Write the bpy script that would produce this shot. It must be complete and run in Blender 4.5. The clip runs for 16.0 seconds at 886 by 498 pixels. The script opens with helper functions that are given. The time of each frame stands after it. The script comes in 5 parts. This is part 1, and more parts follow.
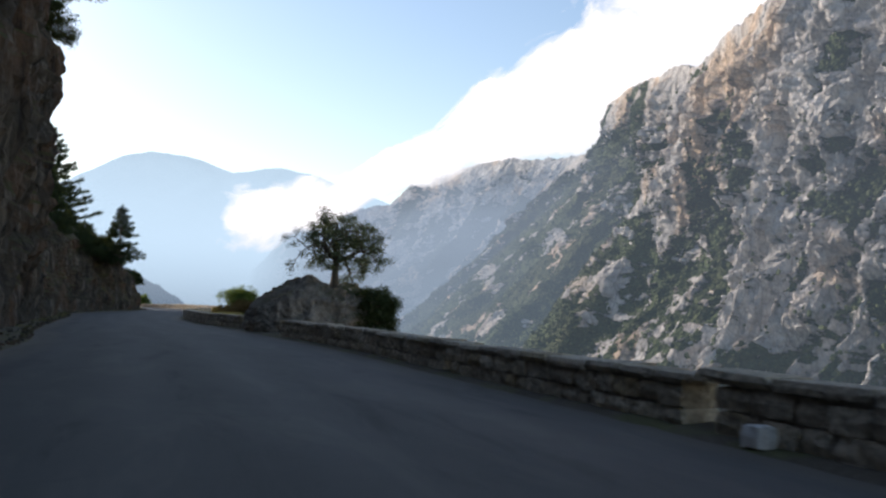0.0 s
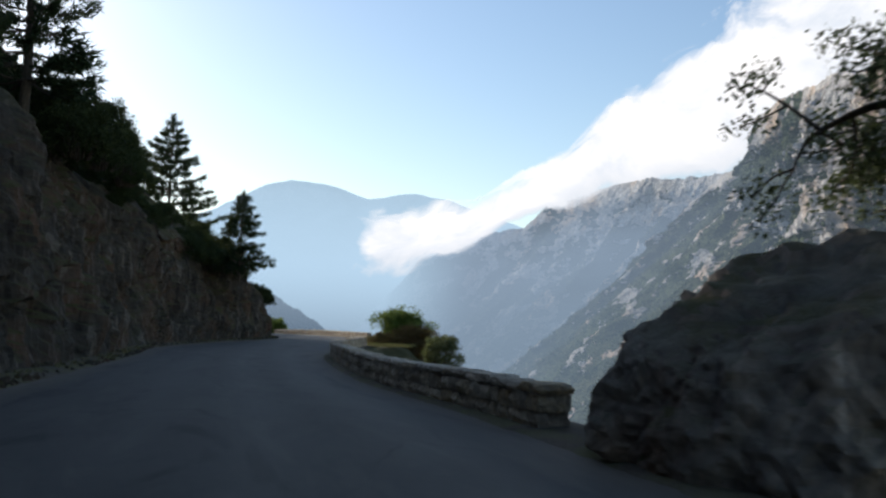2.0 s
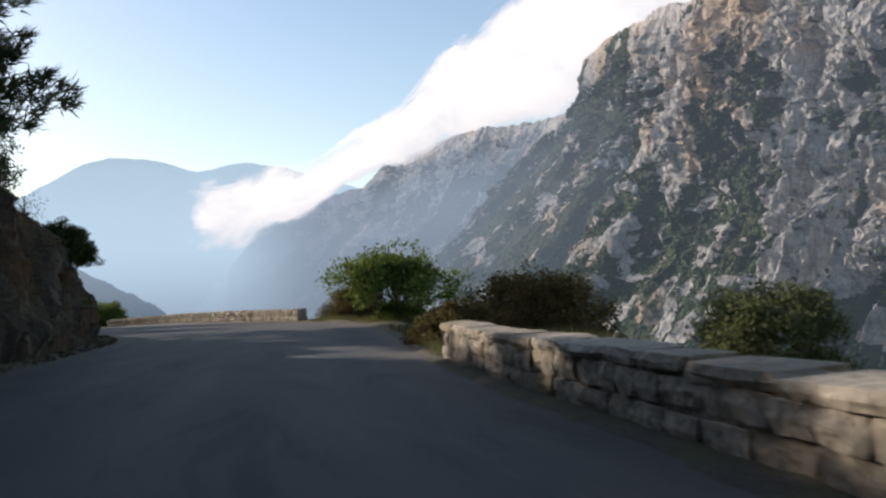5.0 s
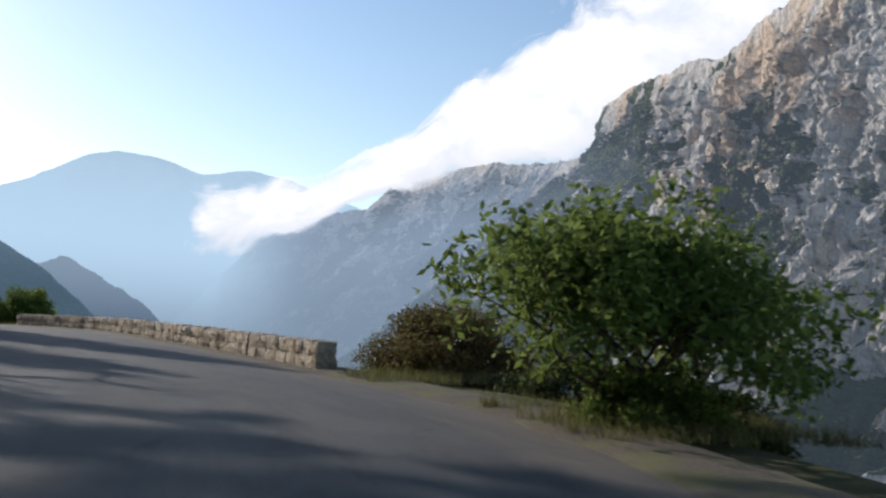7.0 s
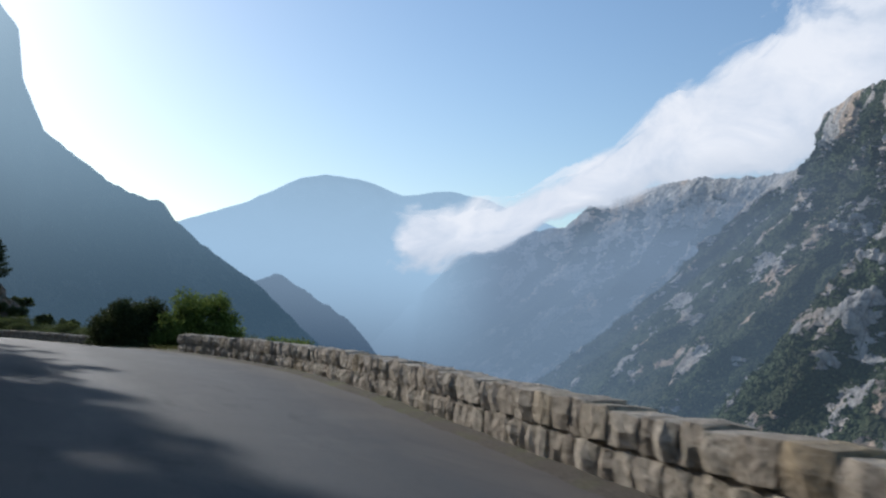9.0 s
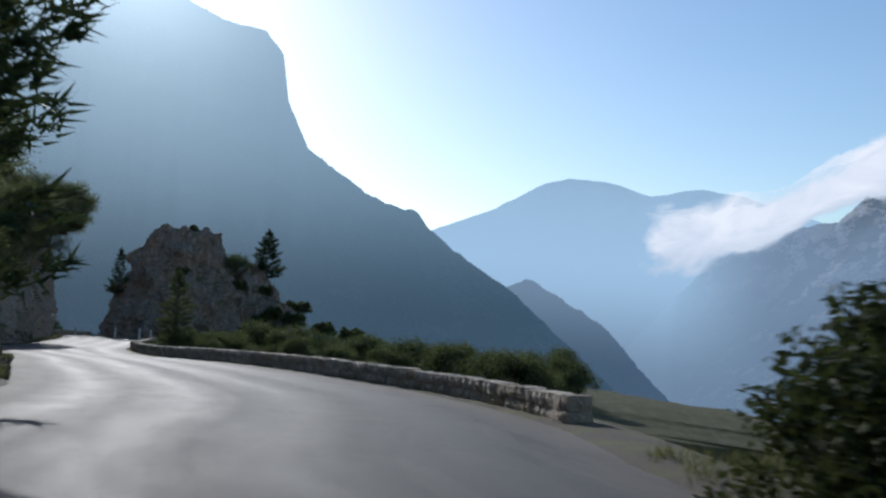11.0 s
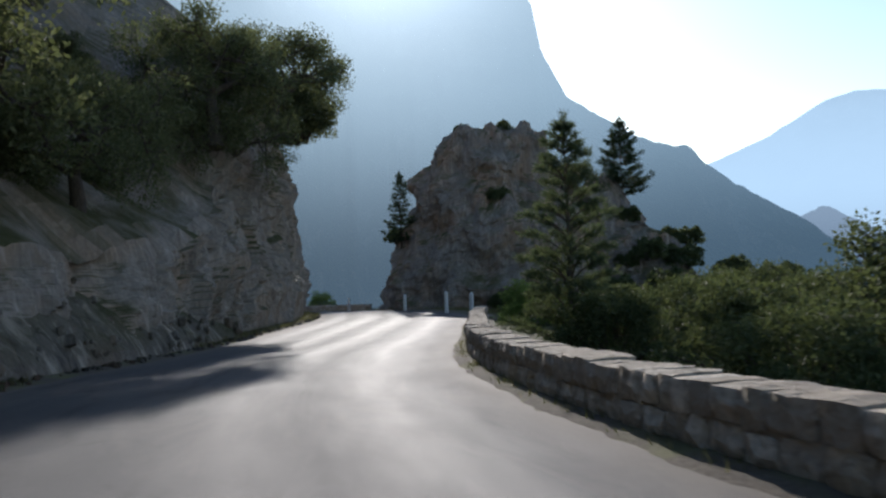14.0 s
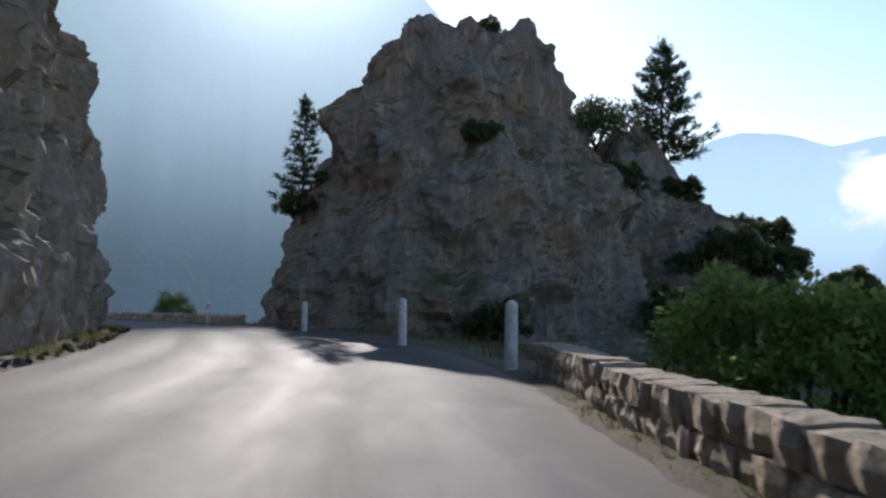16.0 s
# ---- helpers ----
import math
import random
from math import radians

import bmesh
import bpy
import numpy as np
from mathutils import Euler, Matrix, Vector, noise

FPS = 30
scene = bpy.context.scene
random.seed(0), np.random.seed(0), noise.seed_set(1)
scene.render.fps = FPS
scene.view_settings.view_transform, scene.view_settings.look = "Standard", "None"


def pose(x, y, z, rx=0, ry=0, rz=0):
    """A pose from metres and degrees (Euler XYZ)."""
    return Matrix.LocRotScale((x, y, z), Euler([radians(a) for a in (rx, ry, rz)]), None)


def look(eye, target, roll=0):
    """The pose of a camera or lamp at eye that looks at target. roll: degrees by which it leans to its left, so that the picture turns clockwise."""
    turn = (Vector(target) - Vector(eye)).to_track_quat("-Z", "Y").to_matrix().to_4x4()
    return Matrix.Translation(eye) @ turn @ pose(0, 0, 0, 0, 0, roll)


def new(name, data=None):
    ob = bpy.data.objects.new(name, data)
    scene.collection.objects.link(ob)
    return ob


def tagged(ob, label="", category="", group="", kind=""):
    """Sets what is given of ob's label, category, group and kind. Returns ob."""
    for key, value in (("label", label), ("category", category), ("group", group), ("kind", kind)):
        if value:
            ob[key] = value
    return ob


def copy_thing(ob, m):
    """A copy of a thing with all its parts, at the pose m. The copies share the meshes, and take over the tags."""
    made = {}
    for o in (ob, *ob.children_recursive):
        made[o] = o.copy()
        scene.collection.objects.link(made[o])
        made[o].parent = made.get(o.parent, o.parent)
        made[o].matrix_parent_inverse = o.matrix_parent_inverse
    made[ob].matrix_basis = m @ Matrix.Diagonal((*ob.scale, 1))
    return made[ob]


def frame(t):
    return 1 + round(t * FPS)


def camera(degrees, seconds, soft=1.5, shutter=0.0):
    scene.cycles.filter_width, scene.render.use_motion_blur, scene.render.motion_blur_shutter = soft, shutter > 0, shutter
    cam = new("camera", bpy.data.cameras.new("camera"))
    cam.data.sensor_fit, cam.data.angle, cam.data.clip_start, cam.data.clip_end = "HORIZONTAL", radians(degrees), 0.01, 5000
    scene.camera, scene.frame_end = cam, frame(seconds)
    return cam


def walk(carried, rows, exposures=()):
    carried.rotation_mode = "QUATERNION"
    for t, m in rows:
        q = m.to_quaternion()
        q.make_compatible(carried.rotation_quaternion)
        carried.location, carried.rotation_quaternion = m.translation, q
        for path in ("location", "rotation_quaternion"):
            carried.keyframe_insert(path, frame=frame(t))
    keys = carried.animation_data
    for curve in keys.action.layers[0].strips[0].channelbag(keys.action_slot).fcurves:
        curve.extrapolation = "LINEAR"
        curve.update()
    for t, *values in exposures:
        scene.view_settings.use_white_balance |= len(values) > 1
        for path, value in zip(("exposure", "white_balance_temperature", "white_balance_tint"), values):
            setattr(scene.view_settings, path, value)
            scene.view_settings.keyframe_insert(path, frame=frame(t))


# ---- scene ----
cam = camera(53.8, 16.0, soft=2.4, shutter=0.14)
PATH = [
    (0, (1.081, 3.123, 1.118), (0.824, 5.102, 1.252), 1.6),
    (0.5, (-1.157, 9.714, 1.145), (-1.533, 11.673, 1.292), 1.7),
    (1, (-3.769, 15.797, 1.159), (-4.222, 17.737, 1.33), 0.7),
    (1.5, (-6.542, 21.341, 1.174), (-7.008, 23.277, 1.362), 0.4),
    (2, (-9.688, 26.68, 1.197), (-10.241, 28.594, 1.378), 1.8),
    (2.5, (-12.849, 32.495, 1.163), (-13.359, 34.422, 1.316), 0.0),
    (3, (-15.87, 37.904, 1.153), (-16.382, 39.833, 1.272), -0.2),
    (3.5, (-19.1, 43.717, 1.148), (-19.55, 45.664, 1.239), -1.8),
    (4, (-21.774, 49.22, 1.104), (-22.135, 51.184, 1.199), -3.6),
    (4.5, (-24.584, 55.144, 1.112), (-24.813, 57.129, 1.197), -5.6),
    (7, (-33.376, 82.069, 1.174), (-33.562, 84.054, 1.332), 2.5),
    (7.5, (-35.272, 87.035, 1.184), (-35.536, 89.01, 1.363), 2.3),
    (8, (-37.39, 92.094, 1.14), (-37.767, 94.049, 1.325), 3.3),
    (8.5, (-40.113, 97.044, 1.131), (-40.602, 98.975, 1.308), 3.2),
    (9, (-43.111, 101.802, 1.126), (-43.734, 103.694, 1.305), 3.5),
    (9.5, (-47.776, 107.969, 1.134), (-48.527, 109.81, 1.352), 4.0),
    (10.75, (-62.9, 121.7, 0.86), (-63.956, 123.390, 1.03), 3.2),
    (12, (-76.758, 137.028, 0.222), (-78.094, 138.51, 0.352), 2.4),
    (12.5, (-81.894, 139.997, 0.067), (-83.334, 141.381, 0.174), 1.0),
    (13, (-87.386, 142.798, -0.055), (-88.943, 144.051, 0.024), 0.4),
    (13.5, (-92.192, 144.896, -0.275), (-93.789, 146.098, -0.211), -1.4),
    (14, (-97.358, 147.343, -0.532), (-98.923, 148.588, -0.482), -2.3),
    (14.5, (-102.503, 150.27, -0.71), (-104.077, 151.505, -0.7), -2.4),
    (15, (-107.472, 153.513, -0.808), (-108.96, 154.847, -0.756), -1.8),
    (15.5, (-112.42, 157.31, -1.141), (-113.849, 158.708, -1.072), -0.7),
    (16, (-116.94, 161.017, -1.249), (-118.339, 162.444, -1.167), 0.9),
]
EXPOSURE = [(0.0, 0.5, 6900, 17), (1.5, 0.32, 6650, 13), (3.0, 0.17, 6500, 12), (4.5, 0.25, 6950, 17), (7.0, 0.25, 6450, 14), (9.5, -0.2, 5850, 11), (12.0, 0.0, 5750, 12), (14.0, 0.35, 6100, 14), (16.0, 0.55, 6200, 16)]
walk(cam, [(t, look(eye, target, roll)) for t, eye, target, roll in PATH], EXPOSURE)

# ---------------------------------------------------------------- world, sun
SUN_AZ, SUN_EL = -55.0, 21.5
world = bpy.data.worlds.new("sky_world")
scene.world = world
world.use_nodes = True
wn = world.node_tree
wn.nodes.clear()
sky = wn.nodes.new("ShaderNodeTexSky")
sky.sky_type = 'NISHITA'
sky.sun_disc = False
sky.sun_elevation = radians(SUN_EL)
sky.sun_rotation = radians(SUN_AZ)
sky.altitude = 700.0
sky.air_density = 1.35
sky.dust_density = 0.7
sky.ozone_density = 2.4
sky_bg = wn.nodes.new("ShaderNodeBackground")
sky_bg.inputs["Strength"].default_value = 0.13
sky_out = wn.nodes.new("ShaderNodeOutputWorld")
wn.links.new(sky.outputs[0], sky_bg.inputs[0])
wn.links.new(sky_bg.outputs[0], sky_out.inputs[0])

sun_data = bpy.data.lights.new("sun", 'SUN')
sun_data.energy = 4.2
sun_data.angle = radians(0.55)
sun_data.color = (1.0, 0.93, 0.82)
sun = new("sun", sun_data)
sa, se = radians(SUN_AZ), radians(SUN_EL)
SUN_DIR = Vector((math.sin(sa) * math.cos(se), math.cos(sa) * math.cos(se), math.sin(se)))
sun.matrix_world = look(SUN_DIR * 300.0, (0, 0, 0))


# ---------------------------------------------------------------- materials
class Nodes:
    """A small builder for node materials."""

    def __init__(self, name):
        self.mat = bpy.data.materials.new(name)
        self.mat.use_nodes = True
        self.t = self.mat.node_tree
        self.t.nodes.clear()
        self.out = self.t.nodes.new("ShaderNodeOutputMaterial")

    def add(self, kind, **inputs):
        n = self.t.nodes.new(kind)
        for k, v in inputs.items():
            self.put(n, k.replace("_", " "), v)
        return n

    def put(self, n, key, v):
        sock = n.inputs[int(key[1:])] if key[0] == "i" and key[1:].isdigit() else n.inputs[key]
        if hasattr(v, "links"):
            self.t.links.new(v, sock)
        else:
            sock.default_value = v

    def coords(self, scale=(1, 1, 1), world_space=True):
        if world_space:
            src = self.t.nodes.new("ShaderNodeNewGeometry").outputs["Position"]
        else:
            src = self.t.nodes.new("ShaderNodeTexCoord").outputs["Object"]
        m = self.add("ShaderNodeMapping", Scale=scale)
        self.t.links.new(src, m.inputs["Vector"])
        return m.outputs[0]

    def noise(self, vec, scale, detail=6.0, rough=0.6, distortion=0.0):
        return self.add("ShaderNodeTexNoise", Vector=vec, Scale=scale, Detail=detail, Roughness=rough, Distortion=distortion).outputs[0]

    def ramp(self, fac, stops):
        n = self.t.nodes.new("ShaderNodeValToRGB")
        els = n.color_ramp.elements
        while len(els) < len(stops):
            els.new(0.5)
        for e, (p, c) in zip(els, stops):
            e.position = p
            e.color = (c, c, c, 1) if isinstance(c, (int, float)) else (*c, 1)
        self.t.links.new(fac, n.inputs[0])
        return n.outputs[0]

    def mix(self, fac, a, b, mode='MIX'):
        n = self.t.nodes.new("ShaderNodeMix")
        n.data_type = 'RGBA'
        n.blend_type = mode
        for sock, v in ((n.inputs[0], fac), (n.inputs[6], a), (n.inputs[7], b)):
            if hasattr(v, "links"):
                self.t.links.new(v, sock)
            elif isinstance(v, (int, float)):
                sock.default_value = v
            else:
                sock.default_value = (*v, 1)
        return n.outputs[2]

    def math(self, op, a, b=0.0, c=0.0):
        n = self.t.nodes.new("ShaderNodeMath")
        n.operation = op
        for sock, v in zip(n.inputs, (a, b, c)):
            if hasattr(v, "links"):
                self.t.links.new(v, sock)
            else:
                sock.default_value = v
        return n.outputs[0]

    def bump(self, height, strength=0.5, distance=0.1, normal=None):
        n = self.add("ShaderNodeBump", Height=height, Strength=strength, Distance=distance)
        if normal is not None:
            self.t.links.new(normal, n.inputs["Normal"])
        return n.outputs[0]

    def surface(self, color, rough=0.85, normal=None, spec=0.3, **more):
        n = self.add("ShaderNodeBsdfPrincipled")
        self.put(n, "Base Color", color if hasattr(color, "links") else (*color, 1))
        self.put(n, "Roughness", rough)
        self.put(n, "Specular IOR Level", spec)
        if normal is not None:
            self.put(n, "Normal", normal)
        self.t.links.new(n.outputs[0], self.out.inputs[0])
        return n

    def haze_glow(self, shader, glow):
        """Painted air light of the valley, emission mixed over the surface: grows with the distance from the road,
        thicker and darker towards the shaded valley floor, brighter high up and towards the sun."""
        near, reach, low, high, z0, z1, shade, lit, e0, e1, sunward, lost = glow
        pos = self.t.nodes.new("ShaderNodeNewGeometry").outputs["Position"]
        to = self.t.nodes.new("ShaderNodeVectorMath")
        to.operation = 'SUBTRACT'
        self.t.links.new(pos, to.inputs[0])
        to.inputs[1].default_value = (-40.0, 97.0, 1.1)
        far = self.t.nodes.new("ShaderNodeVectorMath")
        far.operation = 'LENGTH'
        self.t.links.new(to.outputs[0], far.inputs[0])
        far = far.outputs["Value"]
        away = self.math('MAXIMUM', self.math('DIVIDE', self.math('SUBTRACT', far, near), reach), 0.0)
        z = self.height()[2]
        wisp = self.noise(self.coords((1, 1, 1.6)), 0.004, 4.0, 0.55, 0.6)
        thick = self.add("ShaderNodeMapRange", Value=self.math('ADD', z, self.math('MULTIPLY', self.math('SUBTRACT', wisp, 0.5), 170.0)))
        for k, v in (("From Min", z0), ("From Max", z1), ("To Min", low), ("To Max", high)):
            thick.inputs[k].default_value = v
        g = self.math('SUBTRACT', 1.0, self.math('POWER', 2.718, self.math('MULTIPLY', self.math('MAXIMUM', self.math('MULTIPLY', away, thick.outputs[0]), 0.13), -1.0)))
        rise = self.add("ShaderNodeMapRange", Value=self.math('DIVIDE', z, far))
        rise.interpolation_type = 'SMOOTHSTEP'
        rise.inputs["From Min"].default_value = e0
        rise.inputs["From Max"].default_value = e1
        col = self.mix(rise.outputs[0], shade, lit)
        # sun glow painted in: a halo round the sun's direction added to the emission
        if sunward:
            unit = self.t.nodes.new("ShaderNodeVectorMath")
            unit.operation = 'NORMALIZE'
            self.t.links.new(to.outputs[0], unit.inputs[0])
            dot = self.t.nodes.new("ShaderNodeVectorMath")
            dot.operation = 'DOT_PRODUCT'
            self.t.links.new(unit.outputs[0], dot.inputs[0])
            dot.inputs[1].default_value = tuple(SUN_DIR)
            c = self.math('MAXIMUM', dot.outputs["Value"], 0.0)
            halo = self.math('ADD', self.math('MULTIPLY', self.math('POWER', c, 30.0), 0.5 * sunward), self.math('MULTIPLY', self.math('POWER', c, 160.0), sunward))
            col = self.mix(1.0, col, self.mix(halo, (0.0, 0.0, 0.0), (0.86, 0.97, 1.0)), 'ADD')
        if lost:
            # the end of the ridge is painted over with the valley haze colour
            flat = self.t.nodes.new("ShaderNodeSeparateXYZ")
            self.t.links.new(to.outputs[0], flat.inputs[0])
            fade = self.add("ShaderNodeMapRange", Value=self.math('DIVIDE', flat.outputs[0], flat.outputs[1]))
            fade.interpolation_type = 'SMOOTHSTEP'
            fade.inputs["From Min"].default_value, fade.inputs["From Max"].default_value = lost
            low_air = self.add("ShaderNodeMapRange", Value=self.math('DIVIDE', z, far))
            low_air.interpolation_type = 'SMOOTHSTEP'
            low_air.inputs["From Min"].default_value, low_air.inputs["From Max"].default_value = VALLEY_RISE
            col = self.mix(fade.outputs[0], col, self.mix(low_air.outputs[0], SHADED_HAZE_GLOW, SUNLIT_HAZE_GLOW))
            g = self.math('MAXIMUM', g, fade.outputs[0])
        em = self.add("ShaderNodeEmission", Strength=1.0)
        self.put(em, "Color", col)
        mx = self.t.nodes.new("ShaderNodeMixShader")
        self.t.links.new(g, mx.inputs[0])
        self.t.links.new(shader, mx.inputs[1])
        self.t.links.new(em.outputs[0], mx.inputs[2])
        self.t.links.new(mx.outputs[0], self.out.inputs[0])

    def normal_up(self):
        g = self.t.nodes.new("ShaderNodeNewGeometry")
        s = self.t.nodes.new("ShaderNodeSeparateXYZ")
        self.t.links.new(g.outputs["Normal"], s.inputs[0])
        return s.outputs[2]

    def height(self):
        g = self.t.nodes.new("ShaderNodeNewGeometry")
        s = self.t.nodes.new("ShaderNodeSeparateXYZ")
        self.t.links.new(g.outputs["Position"], s.inputs[0])
        return s.outputs

    def random(self):
        return self.t.nodes.new("ShaderNodeObjectInfo").outputs["Random"]

    def island(self):
        return self.t.nodes.new("ShaderNodeNewGeometry").outputs["Random Per Island"]


def make_asphalt():
    m = Nodes("asphalt")
    p = m.coords()
    fine = m.noise(p, 90.0, 3.0, 0.7)
    wide = m.noise(p, 0.35, 5.0, 0.6)
    lane = m.add("ShaderNodeMapping", Scale=(9.0, 2.2, 1.0))
    m.t.links.new(m.t.nodes.new("ShaderNodeUVMap").outputs[0], lane.inputs["Vector"])
    mid = m.noise(lane.outputs[0], 2.0, 6.0, 0.6)
    c = m.ramp(wide, [(0.3, (0.036, 0.036, 0.037)), (0.7, (0.06, 0.06, 0.06))])
    c = m.mix(m.ramp(mid, [(0.35, 0.0), (0.75, 0.55)]), c, (0.07, 0.069, 0.067))
    c = m.mix(m.ramp(fine, [(0.3, 0.0), (0.8, 0.5)]), c, (0.12, 0.118, 0.113))
    uv = m.t.nodes.new("ShaderNodeSeparateXYZ")
    m.t.links.new(m.t.nodes.new("ShaderNodeUVMap").outputs[0], uv.inputs[0])
    sway = m.math('ADD', uv.outputs[0], m.math('MULTIPLY', m.math('SUBTRACT', m.noise(m.coords((1, 1, 1)), 0.12, 3.0, 0.5), 0.5), 0.10))
    wheel = m.ramp(sway, [(0.10, 0.0), (0.18, 1.0), (0.26, 0.1), (0.37, 1.0), (0.46, 0.0), (0.56, 1.0), (0.66, 0.1), (0.78, 1.0), (0.9, 0.0)])
    c = m.mix(m.math('MULTIPLY', wheel, 0.45), c, (0.05, 0.05, 0.052))
    patch = m.noise(lane.outputs[0], 1.1, 6.0, 0.65, 0.6)
    c = m.mix(m.ramp(patch, [(0.52, 0.0), (0.62, 0.5)]), c, (0.095, 0.09, 0.084))
    c = m.mix(m.ramp(patch, [(0.36, 0.55), (0.44, 0.0)]), c, (0.03, 0.03, 0.031))
    crack = m.add("ShaderNodeTexVoronoi", Vector=m.mix(0.35, p, m.add("ShaderNodeTexNoise", Vector=p, Scale=0.8, Detail=4.0).outputs["Color"]), Scale=0.5)
    crack.feature = 'DISTANCE_TO_EDGE'
    seam = m.math('MULTIPLY', m.ramp(crack.outputs[0], [(0.0, 1.0), (0.012, 0.0)]), m.ramp(wide, [(0.5, 0.0), (0.65, 0.45)]))
    c = m.mix(seam, c, (0.015, 0.015, 0.015))
    brink = m.math('ABSOLUTE', m.math('SUBTRACT', uv.outputs[0], 0.5))
    dust = m.math('MULTIPLY', m.ramp(m.math('ADD', brink, m.math('MULTIPLY', m.math('SUBTRACT', patch, 0.5), 0.16)), [(0.35, 0.0), (0.48, 0.85)]), m.ramp(fine, [(0.2, 0.6), (0.7, 1.0)]))
    c = m.mix(dust, c, (0.15, 0.125, 0.1))
    rough = m.math('ADD', m.ramp(mid, [(0.3, 0.79), (0.7, 0.86)]), m.math('MULTIPLY', m.math('SUBTRACT', patch, 0.5), 0.05))
    h = m.math('SUBTRACT', fine, m.math('MULTIPLY', seam, 1.0))
    m.surface(c, m.math('SUBTRACT', rough, m.math('MULTIPLY', wheel, 0.09)), m.bump(h, 0.5, 0.008), 0.2)
    return m.mat


def make_gravel():
    m = Nodes("verge_gravel")
    p = m.coords()
    a, b = m.noise(p, 25.0, 6.0, 0.7), m.noise(p, 1.2, 5.0, 0.6)
    c = m.ramp(a, [(0.3, (0.06, 0.05, 0.04)), (0.7, (0.155, 0.13, 0.1))])
    c = m.mix(m.ramp(b, [(0.45, 0.0), (0.65, 0.8)]), c, (0.13, 0.13, 0.055))
    m.surface(c, 0.95, m.bump(a, 0.7, 0.03), 0.2)
    return m.mat


def make_near_rock(name, dark, light, warm, seeps=0.75):
    m = Nodes(name)
    p = m.coords()
    streak = m.noise(m.coords((1.3, 1.3, 0.22)), 1.5, 8.0, 0.7, 1.0)
    grain = m.noise(p, 9.0, 8.0, 0.7)
    patch = m.noise(p, 0.5, 5.0, 0.55)
    crack = m.add("ShaderNodeTexVoronoi", Vector=m.coords((1.0, 1.0, 0.6)), Scale=0.9)
    crack.feature = 'DISTANCE_TO_EDGE'
    c = m.ramp(streak, [(0.28, dark), (0.72, light)])
    c = m.mix(m.ramp(patch, [(0.48, 0.0), (0.66, 0.85)]), c, warm)
    c = m.mix(m.ramp(grain, [(0.4, 0.0), (0.75, 0.5)]), c, tuple(v * 0.45 for v in dark))
    seep = m.noise(m.coords((1.6, 1.6, 0.16)), 1.1, 6.0, 0.6, 1.4)
    c = m.mix(m.ramp(seep, [(0.55, 0.0), (0.66, seeps)]), c, tuple(min(1.0, v * 1.9) for v in light))
    c = m.mix(m.ramp(seep, [(0.34, seeps * 0.93), (0.45, 0.0)]), c, tuple(v * 0.5 for v in dark))
    up = m.ramp(m.normal_up(), [(0.45, 0.0), (0.75, 1.0)])
    moss = m.math('MULTIPLY', up, m.ramp(patch, [(0.4, 0.2), (0.6, 1.0)]))
    c = m.mix(moss, c, (0.075, 0.075, 0.03))
    h = m.math('ADD', m.math('MULTIPLY', streak, 1.0), m.math('MULTIPLY', grain, 0.35))
    h = m.math('ADD', h, m.math('MULTIPLY', m.ramp(crack.outputs[0], [(0.0, 0.0), (0.06, 1.0)]), 0.25))
    m.surface(c, 0.92, m.bump(h, 0.45 + 0.6 * seeps, 0.18), 0.2)
    return m.mat


